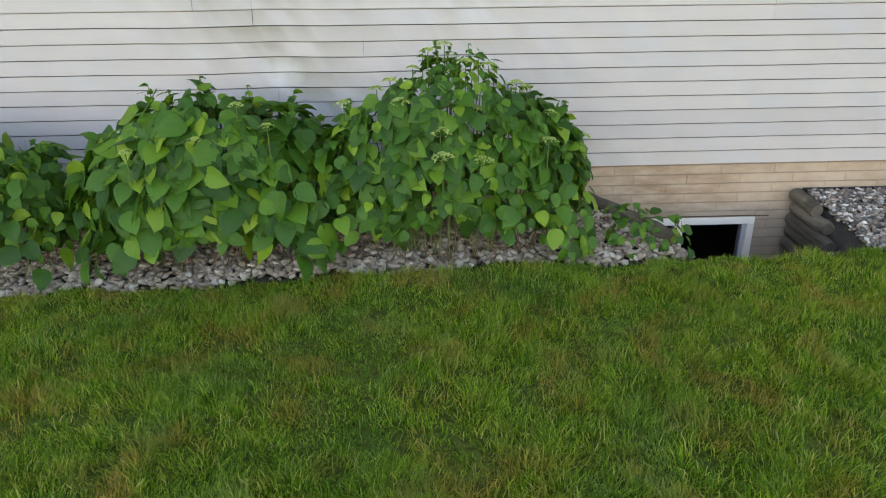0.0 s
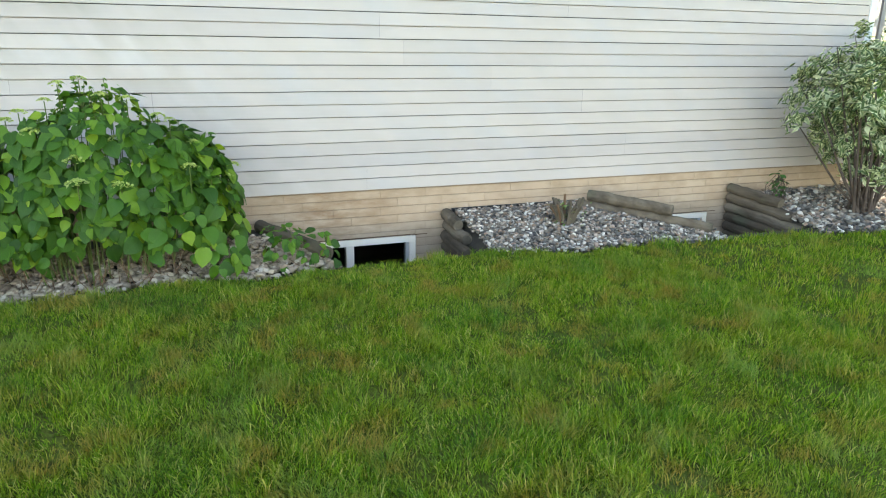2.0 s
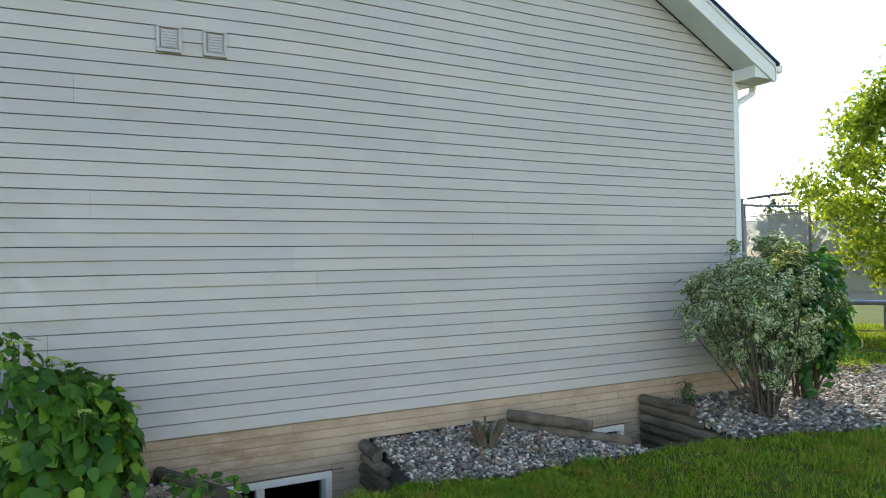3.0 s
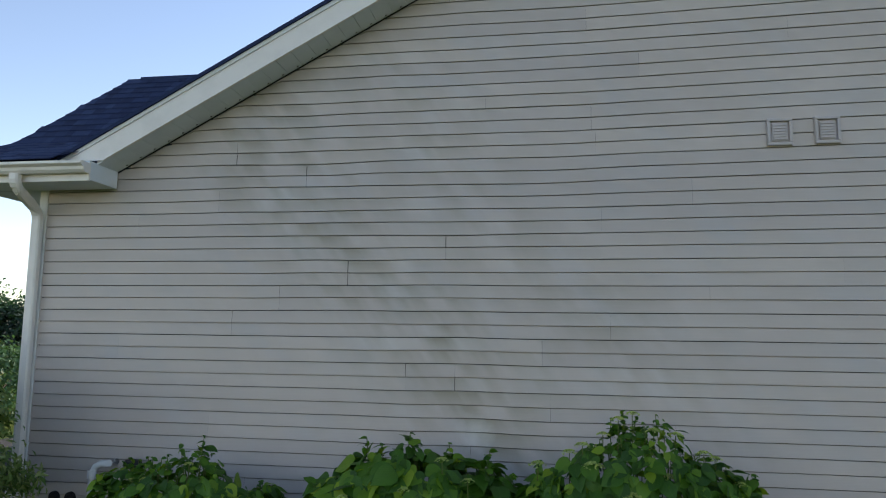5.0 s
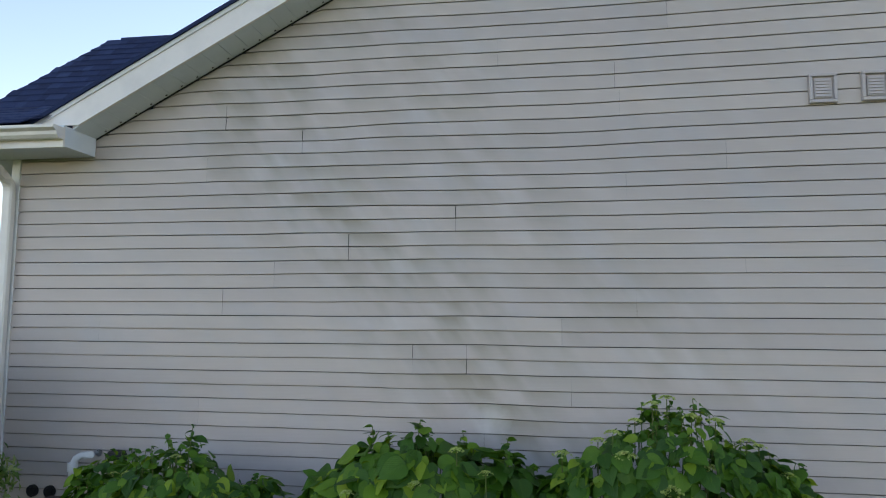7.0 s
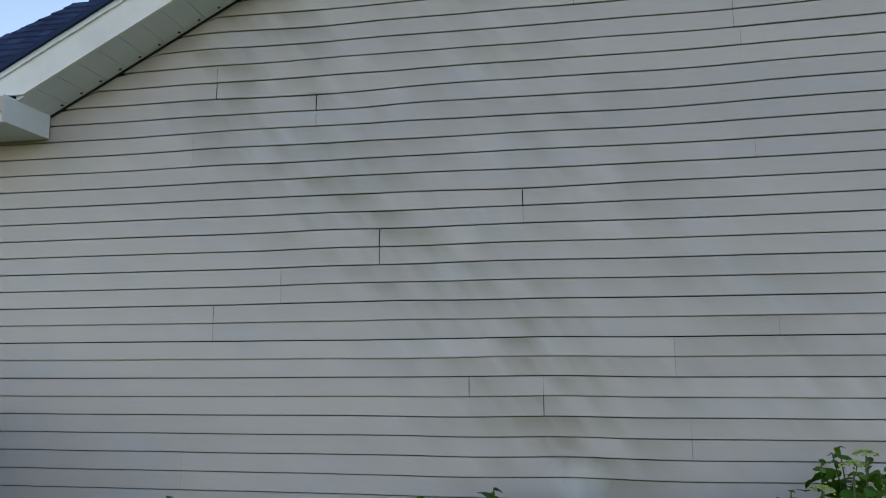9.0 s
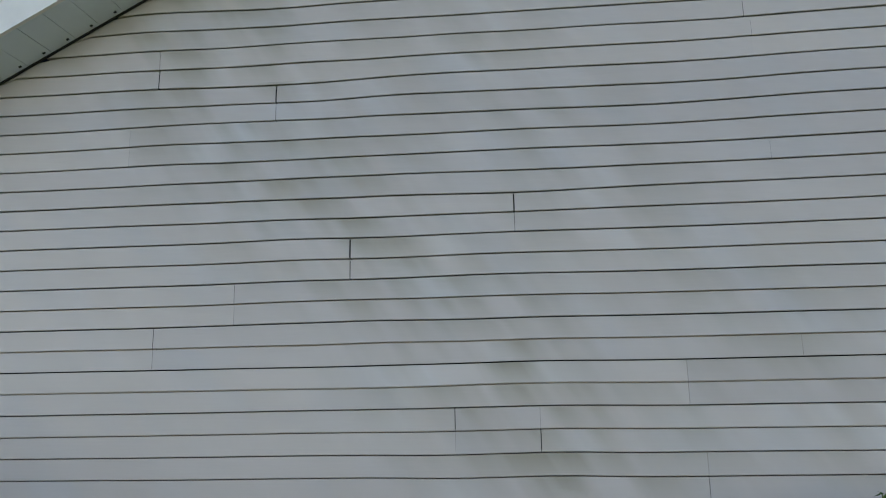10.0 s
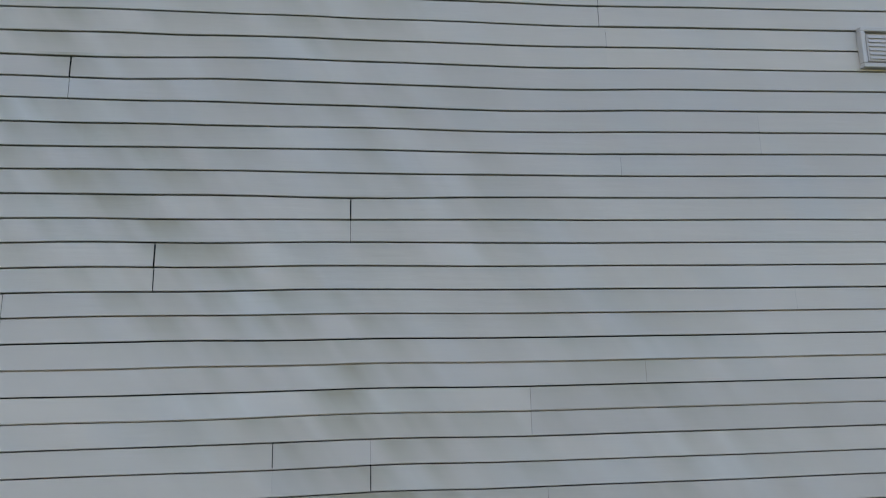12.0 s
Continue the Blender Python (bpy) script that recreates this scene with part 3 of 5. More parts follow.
def build_brick_base():
    base = thing("wall_base", "cream brick foundation wall with stained mortar joints", "wall", kind="structure")
    bm = bmesh.new()
    xs = [X0 - 0.05] + [v for w in WINDOWS for v in w[:2]] + [X1 + 0.05]
    y0, y1 = 0.012, 0.2
    for a, b in ((xs[0], xs[1]), (xs[2], xs[3]), (xs[4], xs[5])):
        box(bm, a, b, y0, y1, -1.3, -0.006)
    for w in WINDOWS:
        box(bm, w[0], w[1], y0, y1, w[3], -0.006)
        box(bm, w[0], w[1], y0, y1, -1.3, w[2])
    part("mortar", bm, MORTAR, base)
    H, L, J = 0.0745, 0.405, 0.005
    meshes = {}

    def brick_mesh(l):
        key = round(l, 3)
        if key not in meshes:
            b = bmesh.new()
            box(b, 0, key - 0.0018, 0.006, 0.011, 0, H - J)
            for v in b.verts:
                if v.co.y < 0.008:
                    v.co.x += 0.0002 if v.co.x < key / 2 else -0.0002
                    v.co.z += 0.003 if v.co.z < H / 2 else -0.003
            me = bpy.data.meshes.new("brick")
            b.to_mesh(me)
            b.free()
            me.materials.append(BRICK)
            meshes[key] = me
        return meshes[key]

    for r in range(13):
        z = -0.008 - (r + 1) * H
        x = 6.6 + (0.15 if r % 2 else 0.0)
        while x < X1 + 0.03:
            e = min(x + L, X1 + 0.04)
            spans = [(x, e)]
            for w in WINDOWS:
                top_gap = z + H - w[3] - 0.012
                if z < w[3] < z + H and top_gap > 0.015 and e > w[0] and x < w[1]:
                    ob = child("brick", brick_mesh(min(e, w[1]) - max(x, w[0])), base)
                    ob.location = (max(x, w[0]), 0, w[3] + 0.012)
                    ob.scale = (1, 1, top_gap / H)
                if z < w[3] + 0.0 and z + H > w[2]:
                    spans = [s for a, b in spans for s in ((a, min(b, w[0] - 0.004)), (max(a, w[1] + 0.004), b)) if s[1] - s[0] > 0.05]
            for a, b in spans:
                deep = z + H < -0.24
                if deep and not any(w0 - 0.35 < b and a < w1 + 0.25 for w0, w1 in WELLS):
                    continue
                ob = child("brick", brick_mesh(b - a), base)
                ob.location = (a, 0, z)
            x += L
    return base


build_brick_base()


def build_window(x0, x1, z0, z1, label):
    win = thing("window_1", label, "window", kind="structure")
    y0, y1 = -0.012, 0.075
    fw = 0.056
    part("frame", boxed(x0, x1, y0, y1, z1 - fw, z1, bevel=0.004), SASH, win)
    part("frame", boxed(x0, x1, y0, y1, z0, z0 + fw, bevel=0.004), SASH, win)
    part("frame", boxed(x0, x0 + fw, y0, y1, z0 + fw, z1 - fw, bevel=0.004), SASH, win)
    part("frame", boxed(x1 - fw, x1, y0, y1, z0 + fw, z1 - fw, bevel=0.004), SASH, win)
    xm = (x0 + x1) / 2
    part("mullion", boxed(xm - 0.034, xm + 0.034, y0 + 0.004, y1, z0 + fw, z1 - fw, bevel=0.004), SASH, win)
    part("sash_stile", boxed(x1 - fw - 0.03, x1 - fw, y0 + 0.02, y1, z0 + fw, z1 - fw, bevel=0.003), VENTM, win, "grey sash stile")
    for a, b in ((x0 + fw, xm - 0.034), (xm + 0.034, x1 - fw - 0.03)):
        p = part("pane", boxed(a, b, y0 + 0.035, y0 + 0.041, z0 + fw, z1 - fw), GLASS, win)
        p.visible_shadow = False
    part("lintel", boxed(x0 - 0.06, x1 + 0.11, 0.002, 0.06, z1 + 0.002, z1 + 0.009), RUST, win, "rusted steel lintel")
    return win


build_window(*WINDOWS[0], "white vinyl basement slider window with dark panes")
build_window(*WINDOWS[1], "white vinyl basement window half hidden by timbers")
# added closed room; its darkness is in the wall colour
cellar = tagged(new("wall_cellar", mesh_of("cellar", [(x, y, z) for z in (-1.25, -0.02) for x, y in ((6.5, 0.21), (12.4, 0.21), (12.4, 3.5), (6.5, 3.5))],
                [(0, 1, 2, 3), (7, 6, 5, 4), (1, 5, 6, 2), (2, 6, 7, 3), (3, 7, 4, 0)], DARK)), "basement room behind the windows, coloured dark to look unlit", "wall", kind="structure")

# ---------------------------------------------------------------- eaves, rake and roof
RAKE_Y = -0.30


def build_rakes():
    roof = thing("roof", "dark blue shingle gable roof with pale fascia and vented soffit", "roof", kind="structure")
    th = 0.20

    def zl(x):
        return 2.81 + SLOPE * (x - 1.94)

    def zr(x):
        return 3.43 + SLOPE * (X1 - x)
    ax = (2.81 - SLOPE * 1.94 - 3.43 - SLOPE * X1) / (-2 * SLOPE)
    lx, rx = 1.62, X1 + 0.33
    part("fascia", prism([(lx + 0.36, zl(lx + 0.36)), (ax, zl(ax)), (ax, zl(ax) + th), (lx, zl(lx) + th)], RAKE_Y - 0.02, RAKE_Y), ALU, roof, "pale metal rake fascia")
    part("fascia", prism([(rx, zr(rx)), (ax, zr(ax)), (ax, zr(ax) + th), (rx, zr(rx) + th)], RAKE_Y - 0.02, RAKE_Y), ALU, roof, "pale metal rake fascia")
    part("fascia_trim", prism([(lx - .02, zl(lx) + th - 0.03), (ax, zl(ax) + th - 0.03), (ax, zl(ax) + th + .012), (lx - .02, zl(lx) + th + .012)], RAKE_Y - 0.032, RAKE_Y - 0.0205), WHITE, roof, "white drip edge")
    part("fascia_trim", prism([(rx, zr(rx) + th - 0.03), (ax, zr(ax) + th - 0.03), (ax, zr(ax) + th + .012), (rx, zr(rx) + th + .012)], RAKE_Y - 0.032, RAKE_Y - 0.0205), WHITE, roof, "white drip edge")
    # soffit panels, one by one
    for z, a, b in ((zl, 1.92, ax), (zr, X1 + 0.02, ax)):
        n = int(abs(b - a) / 0.125)
        for i in range(n):
            p, q = a + (b - a) * i / n, a + (b - a) * (i + 1) / n
            g = 0.0016 * (1 if b > a else -1)
            part("soffit_panel", prism([(p + g, z(p + g)), (q - g, z(q - g)), (q - g, z(q - g) + 0.012), (p + g, z(p + g) + 0.012)], RAKE_Y + 0.001, -0.02), SOFFIT, roof)
    for z, a, b in ((zl, 1.92, ax), (zr, X1 + 0.0, ax)):
        part("soffit_backing", prism([(a, z(a) + 0.010), (b, z(b) + 0.010), (b, z(b) + 0.05), (a, z(a) + 0.05)], RAKE_Y + 0.002, 0.0), VENTM, roof)
        # black colour on the edge channel stands in for the shaded gap
        part("soffit_channel", prism([(a, z(a) - 0.008), (b, z(b) - 0.008), (b, z(b) + 0.004), (a, z(a) + 0.004)], -0.028, -0.016), BLACK, roof, "edge channel under the soffit, coloured black like a shaded gap")
    # nail heads along the inner edge of the west soffit
    for i in range(34):
        x = 2.02 + i * 0.125
        part("nail", prism([(x, zl(x) - 0.004), (x + 0.011, zl(x + 0.011) - 0.004), (x + 0.011, zl(x + 0.011) + 0.002), (x, zl(x) + 0.002)], -0.062, -0.050), BLACK, roof)
    # roof slabs with their shingle edge
    for z, a in ((zl, lx - 0.06), (zr, rx + 0.05)):
        part("roof_deck", prism([(a, z(a) + th + 0.014), (ax, z(ax) + th + 0.014), (ax, z(ax) + th + 0.045), (a, z(a) + th + 0.045)], RAKE_Y - 0.05, 9.7), SHINGLE, roof)
    return roof


build_rakes()


def gutter(x0, x1, y, z, name_parent):
    """An ogee gutter that runs along x and faces -y."""
    prof = [(0.0, 0.0), (0.0, -0.085), (-0.055, -0.085), (-0.075, -0.065), (-0.08, -0.04), (-0.105, -0.028), (-0.115, -0.022), (-0.115, 0.0), (-0.108, 0.0), (-0.108, -0.018), (-0.07, -0.036), (-0.065, -0.06), (-0.05, -0.077), (-0.006, -0.077), (-0.006, 0.0)]
    bm = bmesh.new()
    ra = [bm.verts.new((x0, y + a, z + b)) for a, b in prof]
    rb = [bm.verts.new((x1, y + a, z + b)) for a, b in prof]
    n = len(prof)
    for k in range(n):
        bm.faces.new((ra[k], ra[(k + 1) % n], rb[(k + 1) % n], rb[k]))
    for r, xx in ((ra, x0), (rb, x1)):
        cap = [bm.verts.new((xx, y + a, z + b)) for a, b in prof[:8]]
        bm.faces.new(cap)
    bmesh.ops.recalc_face_normals(bm, faces=bm.faces)
    return part("gutter", bm, ALU, name_parent, "white metal gutter")


def build_left_eave():
    eave = thing("eave_west", "boxed eave with white gutter and downspout below a hipped dark blue shingle roof", "eave", kind="structure")
    zt, zb = 2.773, 2.655
    bm = boxed(0.62, 1.927, -0.40, -0.025, zb, zt + 0.02, bevel=0.004)
    box(bm, 1.72, 1.927, -0.40, -0.025, zt + 0.0195, 2.81)
    part("box_return", bm, SOFFIT, eave)
    part("fascia_board", boxed(0.60, 1.942, -0.418, -0.401, zb - 0.012, zt + 0.02), ALU, eave)
    part("soffit", boxed(0.62, 1.19, -0.02, 9.5, zb, zb + 0.03), SOFFIT, eave)
    gutter(0.485, 1.945, -0.419, zt + 0.012, eave)
    gx = 1.325
    pts = [(gx, -0.475, 2.70), (gx, -0.474, 2.655), (gx, -0.468, 2.632), (gx - 0.003, -0.453, 2.610), (gx - 0.006, -0.43, 2.592), (1.305, -0.39, 2.575), (1.245, -0.17, 2.50), (1.233, -0.125, 2.482), (1.227, -0.095, 2.460), (1.226, -0.075, 2.43), (1.225, -0.067, 2.39), (1.225, -0.066, 0.30)]
    pts += [(1.225, -0.066, 0.16), (1.175, -0.10, 0.04), (1.12, -0.16, -0.25)]
    part("downspout", tube(pts, 0, flat=(0.084, 0.062)), ALU, eave, "white metal downspout")
    # swept hip: lower course flatter, upper part steep
    def z_at(y):
        return 2.81 + (0.60 * (y + 0.5) if y < -0.05 else 0.27 + 1.21 * (y + 0.05))
    def x_hip(y):
        return 0.52 + (y + 0.5) * 0.93
    def x_rake(y):
        return 1.66 + max(0.0, (z_at(y) - 2.85) / SLOPE) + (0.12 if y > RAKE_Y + 0.05 else 0.0)
    rows, y = [], -0.5
    while y < 0.60:
        rows.append(y)
        y += 0.072 if y < -0.05 else 0.056
    rows.append(0.62)
    deck = bmesh.new()
    cols = []
    for yy in rows:
        cols.append([deck.verts.new((x_hip(yy), yy, z_at(yy))), deck.verts.new((x_rake(yy), yy, z_at(yy)))])
    for a, b in zip(cols, cols[1:]):
        deck.faces.new((a[0], a[1], b[1], b[0]))
    far = [deck.verts.new((0.52, 9.5, 2.81)), deck.verts.new((x_hip(0.62), 9.5, z_at(0.62)))]
    deck.faces.new([c[0] for c in cols] + [far[1], far[0]])
    deck.faces.new((cols[-1][0], cols[-1][1], deck.verts.new((x_rake(0.62), 9.5, z_at(0.62))), far[1]))
    part("roof_deck", deck, SHINGLE, eave)
    r2 = random.Random(3)
    for i, (ya, yb) in enumerate(zip(rows, rows[1:])):
        x = x_hip(ya) - 0.01
        xe = x_rake(ya)
        x2 = x - r2.uniform(0, 0.2)
        while x2 < xe:
            w = r2.choice((0.07, 0.11, 0.16))
            a, b = max(x, x2), min(x2 + w - 0.0012, xe)
            if b - a > 0.004:
                za, zc = z_at(ya), z_at(yb)
                t = r2.uniform(0.004, 0.007)
                shear = (yb - ya) * 0.96 if a == x else 0
                v = [(a, ya - 0.012, za + t), (b, ya - 0.012, za + t), (b, yb, zc + 0.006), (a + shear, yb, zc + 0.006), (a, ya - 0.012, za - 0.002), (b, ya - 0.012, za - 0.002)]
                child("shingle", mesh_of("shingle", v, [(0, 1, 2, 3), (4, 5, 1, 0), (1, 5, 2), (0, 3, 4)], SHINGLE), eave)
            x2 += w
    part("ridge_cap", boxed(x_hip(.62) + 0.10, x_rake(.62), 0.60, 0.70, z_at(.62) - 0.03, z_at(.62) + 0.018, bevel=0.008), SHINGLE, eave)


build_left_eave()


def build_right_eave():
    eave = thing("eave_east", "boxed white eave end with gutter and downspout", "eave", kind="structure")
    zb = 3.285
    def zr(x):
        return 3.43 + SLOPE * (X1 - x)
    part("box_return", prism([(X1 + 0.09, zb), (X1 + 0.36, zb), (X1 + 0.36, zr(X1 + 0.36) + 0.12), (X1 + 0.02, zr(X1 + 0.02)), (X1 + 0.02, zb)], RAKE_Y, -0.026), WHITE, eave)
    part("soffit", boxed(X1 + 0.09, X1 + 0.36, 0.0, 9.5, zb, zb + 0.03), SOFFIT, eave)
    part("fascia_board", boxed(X1 + 0.361, X1 + 0.378, RAKE_Y - 0.01, 9.5, zb - 0.01, zb + 0.18), ALU, eave)
    g = part("gutter", boxed(X1 + 0.379, X1 + 0.49, RAKE_Y - 0.01, 9.5, zb + 0.09, zb + 0.19, bevel=0.02), ALU, eave, "white metal gutter")
    x = X1 + 0.43
    pts = [(x, 0.06, zb + 0.10), (x, 0.06, zb - 0.03), (x - 0.02, 0.06, zb - 0.08), (X1 + 0.17, 0.06, zb - 0.21), (X1 + 0.125, 0.06, zb - 0.27), (X1 + 0.12, 0.06, 0.2), (X1 + 0.12, 0.06, -0.2)]
    part("downspout", tube(pts, 0, flat=(0.06, 0.075)), ALU, eave, "white metal downspout")


build_right_eave()


# ---------------------------------------------------------------- fittings on the wall
def build_vent(x, z):
    v = thing("wall_vent", "square louvred plastic wall vent on the siding", "vent", "gable vents", at=(x, 0, z))
    w, h, t = 0.178, 0.205, 0.022
    for a in ((0, w, 0, t), (0, w, h - t, h), (0, t, t, h - t), (w - t, w, t, h - t)):
        part("frame", boxed(a[0], a[1], -0.045, -0.012, a[2], a[3], bevel=0.004), VENTM, v)
    part("backing", boxed(t, w - t, -0.02, -0.012, t, h - t), VENTM, v)
    part("inner_frame", boxed(t + 0.012, w - t - 0.012, -0.034, -0.0205, t + 0.012, h - t - 0.012, bevel=0.004), VENTM, v)
    for i in range(6):
        z0 = t + 0.022 + i * 0.021
        bm = boxed(t + 0.02, w - t - 0.02, -0.041, -0.035, z0, z0 + 0.014)
        for q in bm.verts:
            if q.co.z > z0 + 0.006:
                q.co.y += 0.004
        part("slat", bm, VENTM, v)
    return v


build_vent(7.212, 2.872)
build_vent(7.545, 2.877)


def build_left_fittings():
    for x in (1.555, 1.70):
        t = thing("wall_outlet", "small black round outlet in the siding", "outlet", "round wall outlets", at=(x, 0, 0.085))
        part("flange", tube([(0, -0.012, 0), (0, -0.035, 0)], 0.045, 20), BLACK, t)
        part("hole", tube([(0, -0.0351, 0), (0, -0.042, 0)], [0.032, 0.028], 20), BLACK, t)
    p = thing("vent_pipe", "white plastic vent pipe with an elbow at the wall", "pipe")
    part("pipe", tube([(2.09, -0.02, 0.385), (2.09, -0.1, 0.385), (2.03, -0.13, 0.385), (1.985, -0.135, 0.36), (1.96, -0.135, 0.31), (1.96, -0.135, -0.28)], 0.026, 12), WHITE, p, smooth=True)
    part("collar", tube([(1.96, -0.135, 0.27), (1.96, -0.135, 0.33)], 0.037, 14), WHITE, p)
    m = thing("utility_meter", "brown utility box with a black cap beside the pipe", "meter")
    part("box", boxed(1.82, 1.99, -0.28, -0.17, -0.22, 0.10, bevel=0.012), BARK, m)
    part("riser", tube([(2.3, -0.12, -0.25), (2.3, -0.12, 0.36)], 0.02, 10), STEEL, m)
    part("cap", tube([(2.3, -0.12, 0.36), (2.3, -0.12, 0.385), (2.3, -0.12, 0.42), (2.3, -0.12, 0.43)], [0.05, 0.075, 0.06, 0.02], 16), BLACK, m, "black round cap")


build_left_fittings()


# ---------------------------------------------------------------- retaining timbers
def timber(parent, a, b, r, seed):
    rr = random.Random(seed)
    a, b = Vector(a), Vector(b)
    n = 9
    pts = [a.lerp(b, i / n) + Vector((rr.uniform(-1, 1), 0, rr.uniform(-1, 1))) * 0.006 for i in range(n + 1)]
    rad = [r * rr.uniform(0.94, 1.05) for _ in pts]
    rad[0] *= 0.93
    rad[-1] *= 0.90
    ob = part("log", tube(pts, rad, 12), TIMBER, parent)
    d = (b - a).normalized()
    part("end_face", tube([pts[-1] + d * 0.0005, pts[-1] + d * 0.004], [r * 0.82, r * 0.76], 12), ENDGRAIN, ob, "cracked grey end grain")
    return ob


def build_timbers():
    st = thing("retaining_wall", "stacked weathered round timbers beside a basement window well", "retaining wall", "timber window wells")
    for i in range(7):
        z = -0.245 - i * 0.098
        timber(st, (8.80 + 0.012 * (i % 2), -0.03, z), (8.80 + 0.03 * (i % 2), -0.34 - 0.12 * min(i, 4), z - 0.03), 0.054, 10 + i)
    bm = boxed(8.76, 8.86, -0.86, -0.78, -1.0, -0.38, bevel=0.02)
    part("post", bm, TIMBER, st)
    st = thing("retaining_wall", "stacked weathered round timbers with a leafy plant behind them", "retaining wall", "timber window wells")
    for i in range(6):
        z = -0.185 - i * 0.098
        timber(st, (11.9, -0.03, z), (11.98 + 0.02 * (i % 2), -0.62 - 0.15 * min(i, 4), z - 0.045), 0.054, 30 + i)
    st = thing("retaining_wall", "two long grey timbers lying splayed across the gravel bed", "retaining wall", "timber window wells")
    timber(st, (10.17, -0.13, -0.135), (10.66, -0.72, -0.185), 0.052, 50)
    timber(st, (10.12, -0.10, -0.235), (10.90, -0.97, -0.30), 0.052, 51)
    for i in range(5):
        timber(st, (10.5, -0.04, -0.33 - i * 0.1), (10.93, -0.94, -0.40 - i * 0.1), 0.052, 52 + i)
    st = thing("retaining_wall", "stacked dark round timbers half hidden by hydrangea leaves", "retaining wall", "timber window wells")
    for i in range(7):
        z = -0.235 - i * 0.096
        timber(st, (7.2 + 0.01 * i, -0.04, z), (7.62 + 0.05 * min(i, 2), -0.78 - 0.1 * min(i, 2), z - 0.05), 0.054, 70 + i)


build_timbers()
strip = thing("bed_edging", "black plastic edging strip between gravel and brick", "edging")
part("strip", boxed(8.86, 10.2, -0.03, -0.004, -0.34, -0.205, bevel=0.003), BLACK, strip)


# ---------------------------------------------------------------- pebbles
def stone_mesh(name, seed, mat):
    bm = bmesh.new()
    bmesh.ops.create_icosphere(bm, subdivisions=1, radius=0.5)
    bmesh.ops.bevel(bm, geom=bm.edges[:], offset=0.09, segments=1, affect='EDGES')
    bmesh.ops.triangulate(bm, faces=bm.faces[:])
    rr = random.Random(seed)
    off = Vector((rr.uniform(0, 50), rr.uniform(0, 50), rr.uniform(0, 50)))
    for v in bm.verts:
        v.co *= 1 + 0.6 * noise.noise(v.co * 1.9 + off)
        v.co.x *= 1.25
        v.co.z *= 0.62
    return bm


def stone_set(mat):
    out = []
    for k in range(6):
        b = stone_mesh("pebble", 100 + k, mat)
        me = bpy.data.meshes.new("pebble")
        b.to_mesh(me)
        b.free()
        me.materials.append(mat)
        out.append(me)
    return out


STONES, TAN_STONES = stone_set(PEBBLE), stone_set(TAN_PEBBLE)


def scatter_bed(x0, x1, y0, y1, count, smin, smax):
    p = np.stack((rng.uniform(x0, x1, count * 3), rng.uniform(y0, y1, count * 3)), 1)
    ok = in_bed(p[:, 0], p[:, 1] - 0.02) & (well_at(p[:, 0], p[:, 1]) < 0.02) & (well_at(p[:, 0] + .05, p[:, 1]) < 0.02) & (well_at(p[:, 0] - .015, p[:, 1]) < 0.02)
    ok &= ~((p[:, 0] > X0 - .1) & (p[:, 0] < X1 + .12) & (p[:, 1] > -0.03))
    p = p[ok][:count]
    s = rng.uniform(smin, smax, len(p))
    lift = rng.uniform(0.0, 0.035, len(p))
    return p, s, lift


def stones_joined(parent, p, s, lift, mat=PEBBLES):
    base = [np.array([v.co[:] for v in me.vertices]) for me in STONES]
    tris = [np.array([pl.vertices[:] for pl in me.polygons]) for me in STONES]
    vs, fs, o = [], [], 0
    z = ground_z(p[:, 0], p[:, 1])
    for (x, y), sz, zz, lf in zip(p, s, z, lift):
        kind = int(rng.integers(6))
        b, tri = base[kind], tris[kind]
        m = Euler((rng.uniform(-.6, .6), rng.uniform(-.6, .6), rng.uniform(0, 6.3))).to_matrix()
        v = (b * sz) @ np.array(m).T + np.array((x, y, zz + sz * 0.22 + lf))
        vs.append(v)
        fs.append(tri + o)
        o += len(v)
    me = mesh_np("pebbles", np.concatenate(vs), np.concatenate(fs), mat)
    return tagged(child("pebbles", me, parent), kind="stuff")


def stones_single(parent, p, s, lift, kinds=STONES):
    z = ground_z(p[:, 0], p[:, 1])
    for (x, y), sz, zz, lf in zip(p, s, z, lift):
        ob = child("pebble", kinds[int(rng.integers(6))], parent)
        ob.location = (x, y, zz + sz * 0.25 + lf)
        ob.rotation_euler = (rng.uniform(-.6, .6), rng.uniform(-.6, .6), rng.uniform(0, 6.3))
        ob.scale = (sz, sz, sz)


